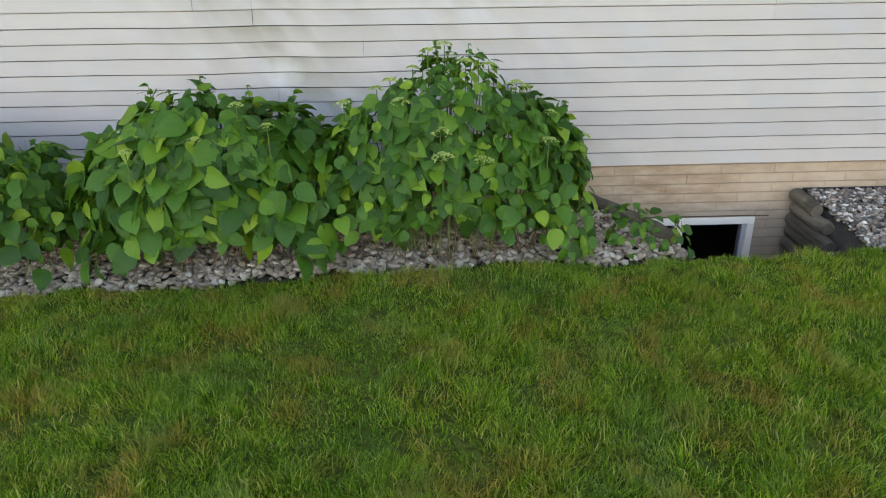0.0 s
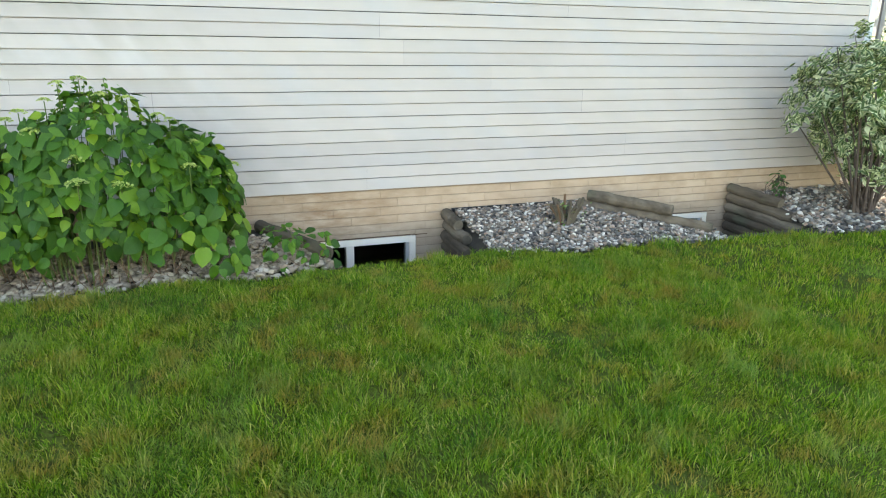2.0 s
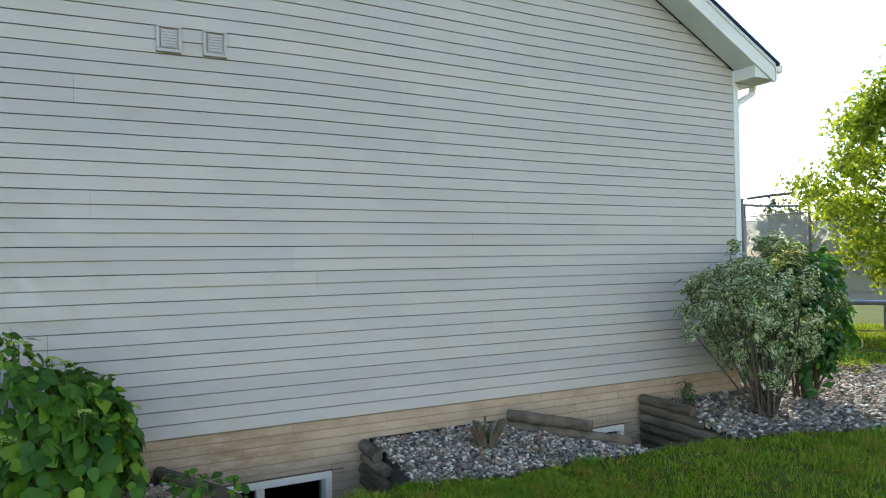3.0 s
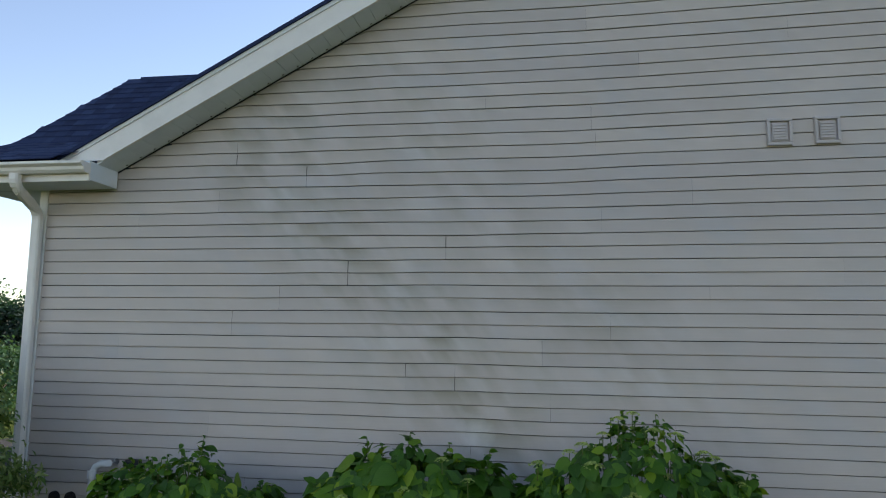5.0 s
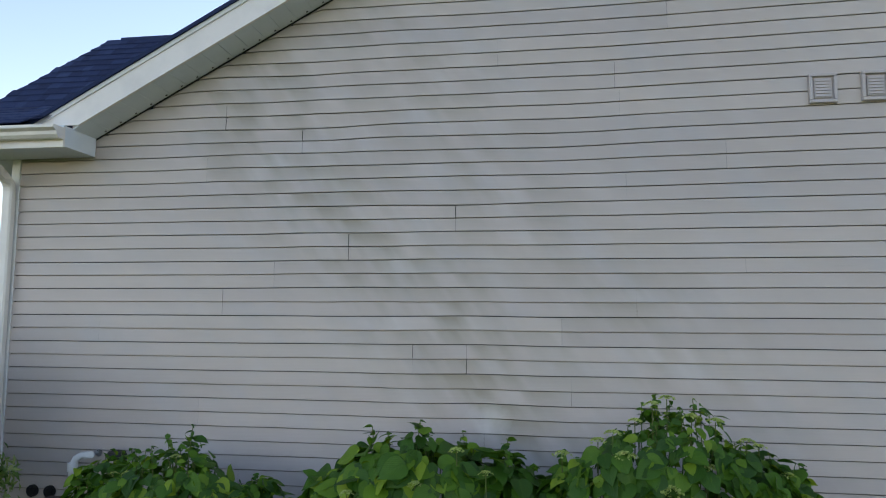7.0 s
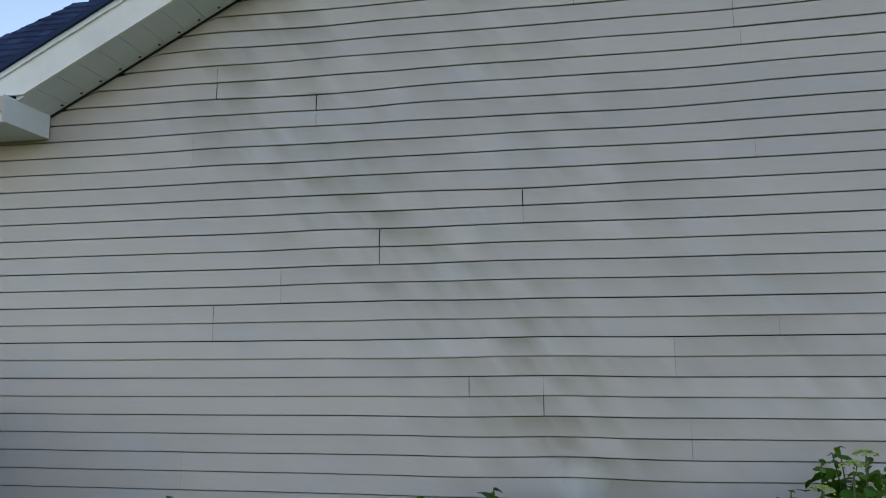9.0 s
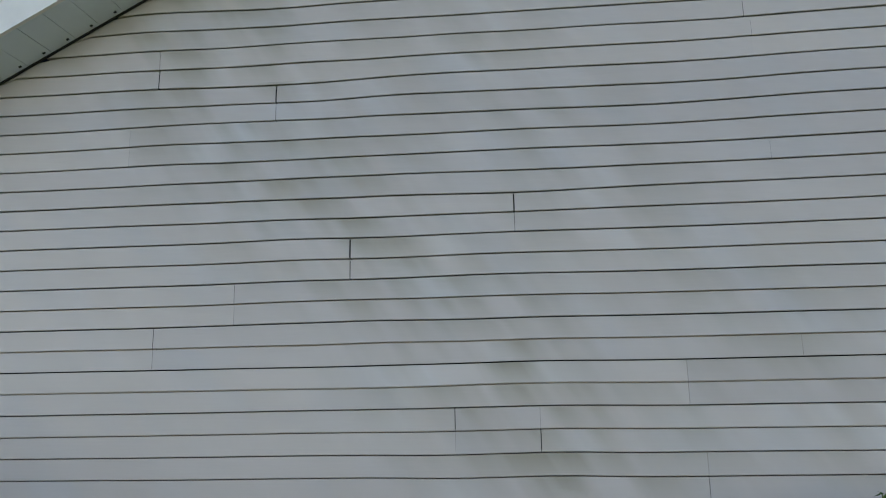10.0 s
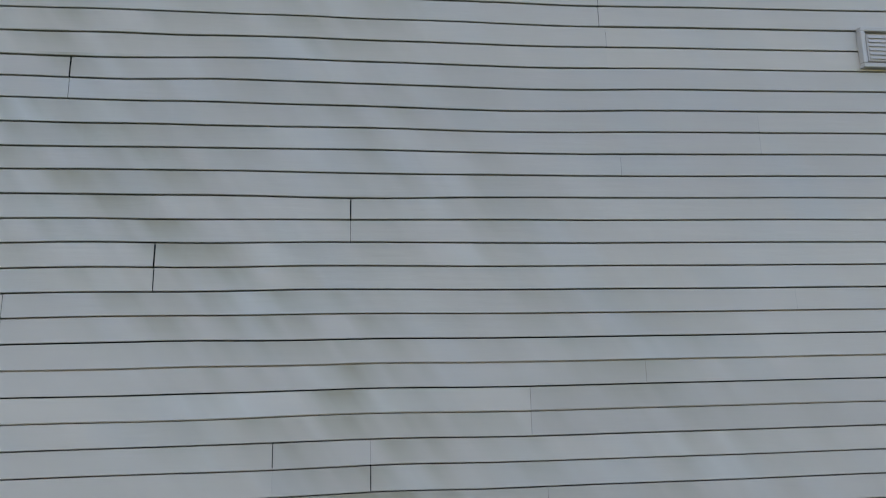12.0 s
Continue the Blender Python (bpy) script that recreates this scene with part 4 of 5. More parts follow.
def build_beds():
    bed = thing("gravel_bed", "bed of rounded grey and tan river stones against the house", "gravel bed", kind="structure")
    p, s, l = scatter_bed(8.83, 10.95, -1.12, -0.02, 7600, 0.019, 0.042)
    big = (p[:, 1] < -0.45) & (np.arange(len(p)) % 5 == 0)
    pick = np.flatnonzero(big)[:280]
    rest = np.setdiff1d(np.arange(len(p)), pick)
    stones_single(bed, p[pick], s[pick], l[pick] + 0.012)
    stones_joined(bed, p[rest], s[rest], l[rest])
    bed = thing("gravel_bed", "strip of mixed river stones under the hydrangeas", "gravel bed", kind="structure")
    p, s, l = scatter_bed(2.0, 7.7, -1.35, -0.25, 8800, 0.024, 0.060)
    pick = np.flatnonzero((p[:, 1] < -0.85) & (p[:, 0] > 4.2))[:290]
    rest = np.setdiff1d(np.arange(len(p)), pick)
    stones_single(bed, p[pick], s[pick], l[pick] + 0.012, TAN_STONES)
    stones_joined(bed, p[rest], s[rest], l[rest], TAN_PEBBLES)
    bed = thing("gravel_bed", "wide bed of pale river stones round the house corner", "gravel bed", kind="structure")
    p, s, l = scatter_bed(11.95, 16.6, -1.9, 1.2, 13500, 0.027, 0.060)
    pick = np.flatnonzero((p[:, 1] < -0.5) & (p[:, 0] < 13.6))[:280]
    rest = np.setdiff1d(np.arange(len(p)), pick)
    stones_single(bed, p[pick], s[pick], l[pick] + 0.012)
    stones_joined(bed, p[rest], s[rest], l[rest])


# ---------------------------------------------------------------- hydrangeas
def hydrangea_leaf(seed):
    """A heart-shaped leaf, 1 long, folded on its mid rib, wavy at the rim and drooping at the pointed tip."""
    rr = random.Random(seed)
    w = [0.05, 0.26, 0.385, 0.40, 0.31, 0.16, 0.0]
    t7 = [0.0, 0.07, 0.24, 0.44, 0.66, 0.86, 1.0]
    verts, faces, uv = [], [], []
    droop, cup, twist = rr.uniform(0.05, 0.38), rr.uniform(0.12, 0.5), rr.uniform(-0.25, 0.25)
    for t, h in zip(t7, w):
        z = -droop * t * t
        for q in (-1, -0.55, 0, 0.55, 1):
            x = q * h
            back = 0.05 * abs(q)
            zz = z + abs(x) * cup - 0.45 * x * x + (rr.uniform(-.03, .03) if abs(q) > 0.9 else 0) + twist * x * t
            verts.append((x, t - back + (rr.uniform(-.02, .02) if abs(q) > 0.9 else 0), zz))
            uv.append((x / 0.42, t))
    for i in range(6):
        for k in range(4):
            a = 5 * i + k
            faces.append((a, a + 1, a + 6, a + 5))
    return verts, faces, uv


LEAF_SHAPES = [hydrangea_leaf(s) for s in range(7)]
LEAF_MESHES = [add_uv(mesh_of("leaf", v, f, HYDRANGEA, True), u) for v, f, u in LEAF_SHAPES]


def leaf_matrix(p, out, size, rr):
    """Leaf pose: the face turned outward to the light, the tip hanging down along the crown."""
    n = (out * 0.9 + Vector((0, -0.1, 0.35)) + Vector((rr.gauss(0, .36), rr.gauss(0, .36), rr.gauss(0, .3)))).normalized()
    y = Vector((out.x * 0.7, out.y * 0.7, -0.65 + 0.7 * max(0.0, out.z))) + Vector((rr.gauss(0, .42), rr.gauss(0, .42), rr.gauss(0, .3)))
    y = (y - n * y.dot(n)).normalized()
    x = y.cross(n)
    m = Matrix((x, y, n)).transposed().to_4x4()
    return Matrix.Translation(p) @ m @ Matrix.Scale(size, 4)


def flower_head(rr, r):
    """Flat-topped cluster of many tiny florets."""
    n = 130
    r *= 1.45
    q = np.array([(rr.gauss(0, 0.45), rr.gauss(0, 0.45)) for _ in range(n)])
    q = q[np.hypot(q[:, 0], q[:, 1]) < 1.05]
    z = 0.45 * (1 - (q ** 2).sum(1))
    c = np.column_stack((q * r, z * r))
    return c


def build_hydrangea(cx, cy, rx, ry, top, seed, label, lobes, nleaf, flowers, leaf_scale=1.0, shoots=20):
    rr = random.Random(seed)
    base_z = float(ground_z(cx, cy))
    bush = thing("hydrangea", label, "shrub", "hydrangeas at the wall", at=(0, 0, 0))

    def height(x, y):
        h = 0.0
        for lx, ly, lr, lz in lobes:
            d = math.hypot((x - lx) / lr, (y - ly) / (ry * 1.1))
            h = max(h, (lz - base_z) * math.sqrt(max(0, 1 - d * d * 0.92)) if d < 1.04 else 0)
        return h
    singles, joined_v, joined_f, joined_u, o = 0, [], [], [], 0
    placed = []
    tries = 0
    while len(placed) < nleaf and tries < nleaf * 30:
        tries += 1
        x, y = cx + rr.uniform(-rx, rx), cy + rr.uniform(-ry, ry)
        h = height(x, y)
        if h < 0.08:
            continue
        inner = rr.random() < 0.13
        u = rr.random()
        if inner:
            z = base_z + h * rr.uniform(0.25, 0.85)
        else:
            z = base_z + h * (1 - 0.12 * u * u) * (1 + 0.16 * noise.noise(Vector((x * 4.2, y * 4.2, seed))))
        e = 0.06
        g = Vector((height(x - e, y) - height(x + e, y), height(x, y - e) - height(x, y + e), 2 * e))
        g.normalize()
        # flanks are covered too: push some leaves down the sides
        if not inner and g.z < 0.6:
            z = base_z + (z - base_z) * rr.uniform(0.38, 1.0)
        placed.append((Vector((x, min(y, -0.10), z)), g, inner, 1.0))
    # leaves over the front flank
    for k in range(int(nleaf * 0.75)):
        a = rr.uniform(math.pi, 2 * math.pi)
        px, py = cx + rx * 0.98 * math.cos(a), cy + ry * 0.98 * math.sin(a)
        mx, my = cx + (px - cx) * 0.5, cy + (py - cy) * 0.5
        hm = max(height(mx, my), height(cx + (px - cx) * .75, cy + (py - cy) * .75))
        if hm < 0.15:
            continue
        t = rr.uniform(0.25, 0.97)
        s = math.sqrt(max(0.0, 1 - (t * 0.98) ** 2)) * 0.5 + 0.5
        s *= (1 + 0.14 * noise.noise(Vector((a * 3, t * 4, seed)))) * (0.60 + 0.40 * min(1, t / 0.5))
        p = Vector((cx + (px - cx) * s, min(cy + (py - cy) * s, -0.1), base_z + hm * t))
        placed.append((p, Vector((math.cos(a), math.sin(a), 0.5 * t)).normalized(), False, 1.0))
    # upright shoots that break the outline, with small paired leaves
    for k in range(int(nleaf / shoots)):
        x, y = cx + rr.uniform(-rx, rx) * 0.85, min(cy + rr.uniform(-ry, ry) * 0.6, -0.14)
        h = height(x, y)
        if h < 0.3:
            continue
        z = base_z + h + rr.uniform(0.0, 0.13)
        tip = Vector((x + rr.uniform(-.04, .04), y + rr.uniform(-.03, .02), z))
        part("shoot", tube([(x, y, base_z + h - 0.12), tip], [0.0035, 0.0025], 5), STEM, bush)
        for q in range(6):
            a = q * math.pi / 2 + rr.uniform(-.5, .5)
            placed.append((tip - Vector((0, 0, 0.035 * (q // 2))), Vector((math.cos(a), math.sin(a), 1.3)).normalized(), False, 0.50 + 0.16 * (q // 2)))
    placed.sort(key=lambda q: q[0].y - q[0].z * 0.4)
    for p, g, inner, small in placed:
        size = small * leaf_scale * (0.062 + 0.085 * rr.random() ** 1.2) * (0.62 if p.z > base_z + 0.85 * (top - base_z) else 1)
        m = leaf_matrix(p, g, size, rr)
        if singles < 295 and not inner and g.y < 0.45:
            ob = child("leaf", LEAF_MESHES[rr.randrange(7)], bush)
            ob.matrix_basis = m
            singles += 1
        else:
            v, f, u = LEAF_SHAPES[rr.randrange(7)]
            joined_u += u
            joined_v += [m @ Vector(q) for q in v]
            joined_f += [tuple(i + o for i in q) for q in f]
            o += len(v)
    me = add_uv(mesh_of("foliage", joined_v, joined_f, HYDRANGEAS, True), joined_u)
    tagged(child("foliage", me, bush), kind="stuff")
    for k in range(70 if rx > 0.5 else 12):
        x, y = cx + rr.gauss(0, rx * 0.42), cy + rr.gauss(0, ry * 0.4)
        y = min(y, -0.12)
        h = height(x, y)
        if h < 0.25:
            continue
        bx, by = cx + (x - cx) * 0.72, min(cy + (y - cy) * 0.8, -0.1)
        part("stem", tube([(bx, by, base_z - 0.02), ((bx + x) / 2 + rr.uniform(-.03, .03), (by + y) / 2, base_z + h * 0.45), (x, y, base_z + h * 0.9)], [0.005, 0.0045, 0.003], 5), STEM, bush)
    for k in range(48 if rx > 0.5 else 6):
        a = rr.uniform(math.pi * 1.05, math.pi * 1.95)
        s = rr.uniform(0.5, 0.86)
        x, y = cx + rx * s * math.cos(a), cy + ry * s * math.sin(a)
        part("dry_stalk", tube([(x, y, base_z - 0.01), (x + rr.uniform(-.13, .13), y + rr.uniform(-.09, .05), base_z + rr.uniform(0.06, 0.24))], [0.0032, 0.0022], 5), DEADSTEM, bush, "reddish brown dry stalk")
    for fx, fy, fz, fr in flowers:
        z0 = base_z + height(fx, fy) if fz is None else fz
        st = bmesh.new()
        tube([(fx, fy + 0.03, z0 - 0.22), (fx, fy, z0)], [0.004, 0.003], 5, st)
        s = part("flower_stalk", st, STEM, bush)
        c = flower_head(rr, fr) + np.array((fx, fy, z0))
        me = leaf_cloud("flower_head", c, np.tile((0, -0.25, 1.0), (len(c), 1)), fr * 0.40, FLORET, 0.9, 0.1, 0.5)
        child("flower_head", me, s, "pale green flat flower cluster")
    return bush


def rand_flowers(seed, n, cx, cy, rx, zc):
    rr = random.Random(seed)
    return [(cx + rr.uniform(-rx, rx), cy + rr.uniform(-0.35, 0.1), None, rr.uniform(0.022, 0.042)) for _ in range(n)]


FL3 = [(6.02, -0.86, 0.93, 0.035), (5.93, -0.8, 0.83, 0.03), (6.24, -0.8, 0.86, 0.034), (5.72, -0.85, 0.72, 0.035), (5.80, -0.88, 0.77, 0.035), (5.52, -0.8, 0.63, 0.04), (6.08, -1.02, 0.50, 0.055),
       (6.09, -1.1, 0.37, 0.05), (6.32, -1.05, 0.34, 0.045), (6.55, -0.72, 0.72, 0.035), (6.62, -0.7, 0.69, 0.03), (6.75, -0.75, 0.55, 0.03), (7.0, -0.62, 0.36, 0.04), (6.72, -0.95, 0.42, 0.04), (6.3, -0.9, 0.6, 0.04), (6.12, -0.72, 0.95, 0.034), (6.38, -0.74, 0.83, 0.036), (5.86, -0.95, 0.66, 0.045), (6.45, -0.9, 0.52, 0.045), (6.95, -0.68, 0.30, 0.035)]
FL2 = [(4.93, -0.95, 0.66, 0.032), (4.72, -1.1, 0.5, 0.03), (5.1, -1.0, 0.55, 0.03), (4.35, -1.15, 0.45, 0.028)]
build_hydrangea(6.13, -0.62, 0.92, 0.47, 0.86, 5, "tall leafy green hydrangea with pale flat flower heads", [(6.12, -0.66, 0.60, 0.90), (6.58, -0.60, 0.52, 0.62), (5.58, -0.66, 0.45, 0.52)], 1080, FL3, 0.98, 24)
build_hydrangea(4.62, -0.66, 0.80, 0.50, 0.80, 6, "broad leafy green hydrangea with large heart-shaped leaves", [(4.66, -0.70, 0.60, 0.73), (5.10, -0.66, 0.42, 0.60), (4.26, -0.72, 0.34, 0.50)], 720, FL2, 1.25, 30)
build_hydrangea(3.05, -0.68, 0.80, 0.52, 0.62, 8, "lower leafy green hydrangea beside the pipe", [(3.12, -0.72, 0.50, 0.59), (3.58, -0.72, 0.34, 0.36), (2.64, -0.58, 0.44, 0.46)], 640, rand_flowers(3, 3, 3.1, -0.8, 0.4, 0.6))
build_hydrangea(7.42, -0.72, 0.26, 0.24, -0.08, 9, "low hydrangea shoots creeping over the timbers", [(7.3, -0.72, 0.22, -0.06), (7.55, -0.75, 0.16, -0.12)], 44, [], 0.68)


# ---------------------------------------------------------------- other shrubs and trees
def twig_shrub(name, label, cx, cy, cz, rx, ry, rz, leaf_n, leaf_s, mat, seed, wide=0.4, group="", gaps=0.35, waist=1.0, bare=0):
    rr = random.Random(seed)
    base = float(ground_z(cx, cy))
    sh = thing(name, label, "shrub", group)
    ends = []
    for k in range(26):
        a, e = rr.uniform(0, 2 * math.pi), rr.uniform(0.1, 1.0)
        tip = Vector((cx + rx * math.cos(a) * math.sqrt(e), cy + ry * math.sin(a) * math.sqrt(e), cz + rz * (1 - e * 0.8) * rr.uniform(0.6, 1)))
        b = Vector((cx + rr.uniform(-.12, .12), cy + rr.uniform(-.1, .1), base - 0.03))
        mid = b.lerp(tip, 0.5) + Vector((rr.uniform(-.08, .08), rr.uniform(-.08, .08), 0.05))
        th = min(1.0, rz / 0.5)
        part("branch", tube([b, b.lerp(mid, 0.6), mid, tip], [0.013 * th, 0.011 * th, 0.008 * th, 0.003], 6), BARK, sh)
        ends.append((mid, tip))
    for k in range(bare):
        b = Vector((cx - 0.05 * k, cy - 0.05, base - 0.02))
        tip = Vector((cx - rx * (1.12 - 0.13 * k), cy + 0.1 - 0.12 * k, cz - rz * (0.12 - 0.22 * k)))
        part("branch", tube([b, b.lerp(tip, 0.4) + Vector((0, 0, -0.05)), b.lerp(tip, 0.75) + Vector((0, 0, -0.02)), tip], [0.014, 0.011, 0.008, 0.004], 6), BARK, sh)
        ends.append((b.lerp(tip, 0.8), tip))
    clumps = []
    for k in range(90):
        a, u = rr.uniform(0, 2 * math.pi), rr.uniform(-0.85, 1)
        s = math.sqrt(max(0, 1 - u * u)) * rr.uniform(0.6, 1.12) * min(1.0, waist + (1 - waist) * (u + 0.85) / 1.0)
        clumps.append((cx + rx * s * math.cos(a), cy + ry * s * math.sin(a), cz + rz * u * rr.uniform(0.85, 1.03)))
    for k in range(40):
        m, t = ends[k % len(ends)]
        q = m.lerp(t, rr.uniform(0, 1))
        clumps.append((q.x, q.y, max(q.z, base + min(0.35, rz))))
    clumps = np.array(clumps)
    c = clumps[rng.integers(0, len(clumps), leaf_n)] + rng.normal(0, 0.34, (leaf_n, 3)) * np.array((rx, ry, rz)) * gaps
    c[:, 2] = np.maximum(c[:, 2], base + 0.04)
    c[:, 1] = np.where((c[:, 0] > X0 - 0.1) & (c[:, 0] < X1 + 0.1), np.minimum(c[:, 1], -0.05), c[:, 1])
    face = (c - np.array((cx, cy, cz - 0.2))) / np.array((rx, ry, rz))
    me = leaf_cloud("foliage", c, face + np.array((0, 0, 0.5)), leaf_s, mat, wide)
    tagged(child("foliage", me, sh), kind="stuff")
    return sh


twig_shrub("variegated_shrub", "rounded shrub with cream-edged grey-green leaves beside the house corner", 12.82, -0.80, 0.70, 0.84, 0.60, 0.80, 7600, 0.088, VARIEG, 21, 0.42, gaps=0.17, waist=0.5, bare=4)
twig_shrub("corner_shrub", "deep green broad-leaved shrub behind the variegated shrub", 13.78, -0.55, 0.62, 0.52, 0.42, 0.80, 3000, 0.12, DEEPLEAF, 22, 0.6)
twig_shrub("dogwood_shrub", "loose narrow-leaved shrub in front of the downspout", 0.70, -0.95, 0.48, 1.24, 0.6, 0.90, 32000, 0.072, WILLOW, 23, 0.34, gaps=0.22)
twig_shrub("low_mound", "small green mound plant among the stones", 15.7, 0.15, -0.25, 0.3, 0.28, 0.14, 500, 0.05, SUNLEAF, 24, 0.4)
twig_shrub("bed_seedling", "small leafy plant behind the timbers", 12.2, -0.35, -0.10, 0.07, 0.07, 0.13, 40, 0.07, DEEPLEAF, 25, 0.5)



def build_grass_tuft():
    t = thing("ornamental_grass", "bright yellow-green ornamental grass tuft in the stones", "grass")
    n = 420
    a, s = rng.uniform(0, 2 * np.pi, n), rng.uniform(0.2, 1, n)
    base = np.column_stack((14.35 + 0.08 * np.cos(a) * s, -1.55 + 0.08 * np.sin(a) * s, np.full(n, -0.37)))
    out = np.column_stack((np.cos(a) * s, np.sin(a) * s, np.zeros(n)))
    L = rng.uniform(0.28, 0.48, n)[:, None]
    mid = base + out * L * 0.35 + np.array((0, 0, 1)) * L * 0.75
    tip = base + out * L * 0.95 + np.array((0, 0, 1)) * L * (0.85 - 0.4 * s[:, None])
    side = np.column_stack((-np.sin(a), np.cos(a), np.zeros(n))) * 0.004
    v = np.stack((base - side, base + side, mid + side, mid - side, tip), 1).reshape(-1, 3)
    i = np.arange(n)[:, None] * 5
    f = np.concatenate((i + np.array((0, 1, 2)), i + np.array((0, 2, 3)), i + np.array((3, 2, 4))))
    tagged(child("blades", mesh_np("blades", v, f, SUNLEAF), t), kind="stuff")


build_grass_tuft()


def build_stump():
    s = thing("cut_shrub", "clump of grey-brown cut-back stalks in the gravel", "shrub")
    rr = random.Random(4)
    bx, by = 9.72, -0.52
    z = float(ground_z(bx, by))
    for k in range(32):
        a = rr.uniform(0, 6.28)
        bm = tube([(bx + 0.05 * math.cos(a), by + 0.04 * math.sin(a), z - 0.02), (bx + 0.09 * math.cos(a), by + 0.07 * math.sin(a), z + 0.11), (bx + 0.15 * math.cos(a), by + 0.1 * math.sin(a), z + rr.uniform(0.17, 0.27))], [0.016, 0.014, 0.012], 6)
        part("stalk", bm, DEADSTEM if k % 7 == 0 else ENDGRAIN, s)
    n = 60
    c = np.column_stack((rng.normal(bx, 0.09, n), rng.normal(by, 0.07, n), z + rng.uniform(0.03, 0.22, n)))
    tagged(child("new_shoots", leaf_cloud("new_shoots", c, np.tile((0, -0.4, 0.8), (n, 1)), 0.035, WILLOW, 0.4), s), kind="stuff")


build_stump()


def build_tree(name, label, x, y, trunk_h, crown_c, crown_r, leaf_n, leaf_s, mat, seed, clumps=60, group="", spread=0.15):
    rr = random.Random(seed)
    z = float(ground_z(x, y))
    t = thing(name, label, "tree", group)
    wood = bmesh.new()
    top = Vector((x + rr.uniform(-.2, .2), y, crown_c + crown_r[2] * 0.7))
    tube([(x, y, z - 0.1), (x + 0.02, y, z + trunk_h * 0.5), (x, y, z + trunk_h), top], [0.02 * crown_c + 0.03, 0.016 * crown_c + 0.02, 0.013 * crown_c + 0.015, 0.012], 9, wood)
    cl = []
    for k in range(clumps):
        a, u = rr.uniform(0, 6.283), rr.uniform(-0.95, 1)
        s = math.sqrt(1 - u * u) * rr.uniform(0.45, 1.05) * (1 - 0.25 * u)
        q = Vector((x + crown_r[0] * s * math.cos(a), y + crown_r[1] * s * math.sin(a), crown_c + crown_r[2] * u))
        cl.append(q)
        if k % 3 == 0:
            b = Vector((x, y, max(z + trunk_h * 0.8, q.z - 0.5 * crown_r[2])))
            tube([b, b.lerp(q, 0.55) + Vector((0, 0, 0.06)), q], [0.006 * crown_c + 0.008, 0.012, 0.005], 5, wood)
    part("trunk", wood, BARK, t)
    cl = np.array(cl)
    c = cl[rng.integers(0, len(cl), leaf_n)] + rng.normal(0, spread, (leaf_n, 3)) * np.array(crown_r)
    me = leaf_cloud("crown", c, (c - np.array((x, y, crown_c))) / np.array(crown_r) + np.array((0, 0, .4)), leaf_s, mat, 0.55, 0.2, 0.7)
    tagged(child("crown", me, t), kind="stuff")
    return t


build_tree("young_tree", "young sunlit tree with fresh yellow-green leaves", 17.08, -0.08, 1.3, 2.42, (1.5, 1.5, 1.5), 22000, 0.088, SUNLEAF, 31, 95, spread=0.09)


# ---------------------------------------------------------------- trampoline
def build_trampoline(cx, cy):
    z = float(ground_z(cx, cy))
    t = thing("trampoline", "round trampoline with a dark safety net on the sunlit lawn", "trampoline")
    R, h, H = 2.1, 0.88, 2.85
    ring = [(cx + R * math.cos(a), cy + R * math.sin(a)) for a in (2 * math.pi * k / 48 for k in range(49))]
    part("rim", tube([(x, y, z + h) for x, y in ring], 0.03, 8, cap=False), STEEL, t)
    bm = bmesh.new()
    inner = [(cx + (R - 0.28) * math.cos(2 * math.pi * k / 48), cy + (R - 0.28) * math.sin(2 * math.pi * k / 48)) for k in range(49)]
    for k in range(48):
        bm.faces.new([bm.verts.new(v) for v in ((*ring[k], z + h + 0.035), (*ring[k + 1], z + h + 0.035), (*inner[k + 1], z + h + 0.045), (*inner[k], z + h + 0.045))])
    bmesh.ops.remove_doubles(bm, verts=bm.verts, dist=1e-4)
    bmesh.ops.solidify(bm, geom=bm.faces[:], thickness=0.03)
    part("edge_pad", bm, BLUEPAD, t, "blue padded edge")
    bm = bmesh.new()
    bm.faces.new([bm.verts.new((*p, z + h - 0.005)) for p in inner[:48]])
    part("mat", bm, BLACK, t, "black jumping mat")
    part("top_ring", tube([(x, y, z + H) for x, y in ring], 0.028, 8, cap=False), STEEL, t)
    part("middle_band", tube([(x, y, z + H - 0.36) for x, y in ring], 0.012, 6, cap=False), STEEL, t)
    for k in range(8):
        x, y = ring[k * 6 + 2]
        part("pole", tube([(x, y, z + 0.0), (x, y, z + H)], 0.026, 8), STEEL, t)
    for k in range(4):
        a, b = ring[k * 12 + 1], ring[k * 12 + 8]
        part("leg", tube([(*a, z + h), (*a, z + 0.03), (*b, z + 0.03), (*b, z + h)], 0.024, 8), STEEL, t)
    bm = bmesh.new()
    lo = [bm.verts.new((x, y, z + h + 0.05)) for x, y in ring[:48]]
    hi = [bm.verts.new((x, y, z + H - 0.36)) for x, y in ring[:48]]
    for k in range(48):
        bm.faces.new((lo[k], lo[(k + 1) % 48], hi[(k + 1) % 48], hi[k]))
    part("safety_net", bm, NET, t, "dark see-through mesh net")


build_trampoline(20.3, 3.0)


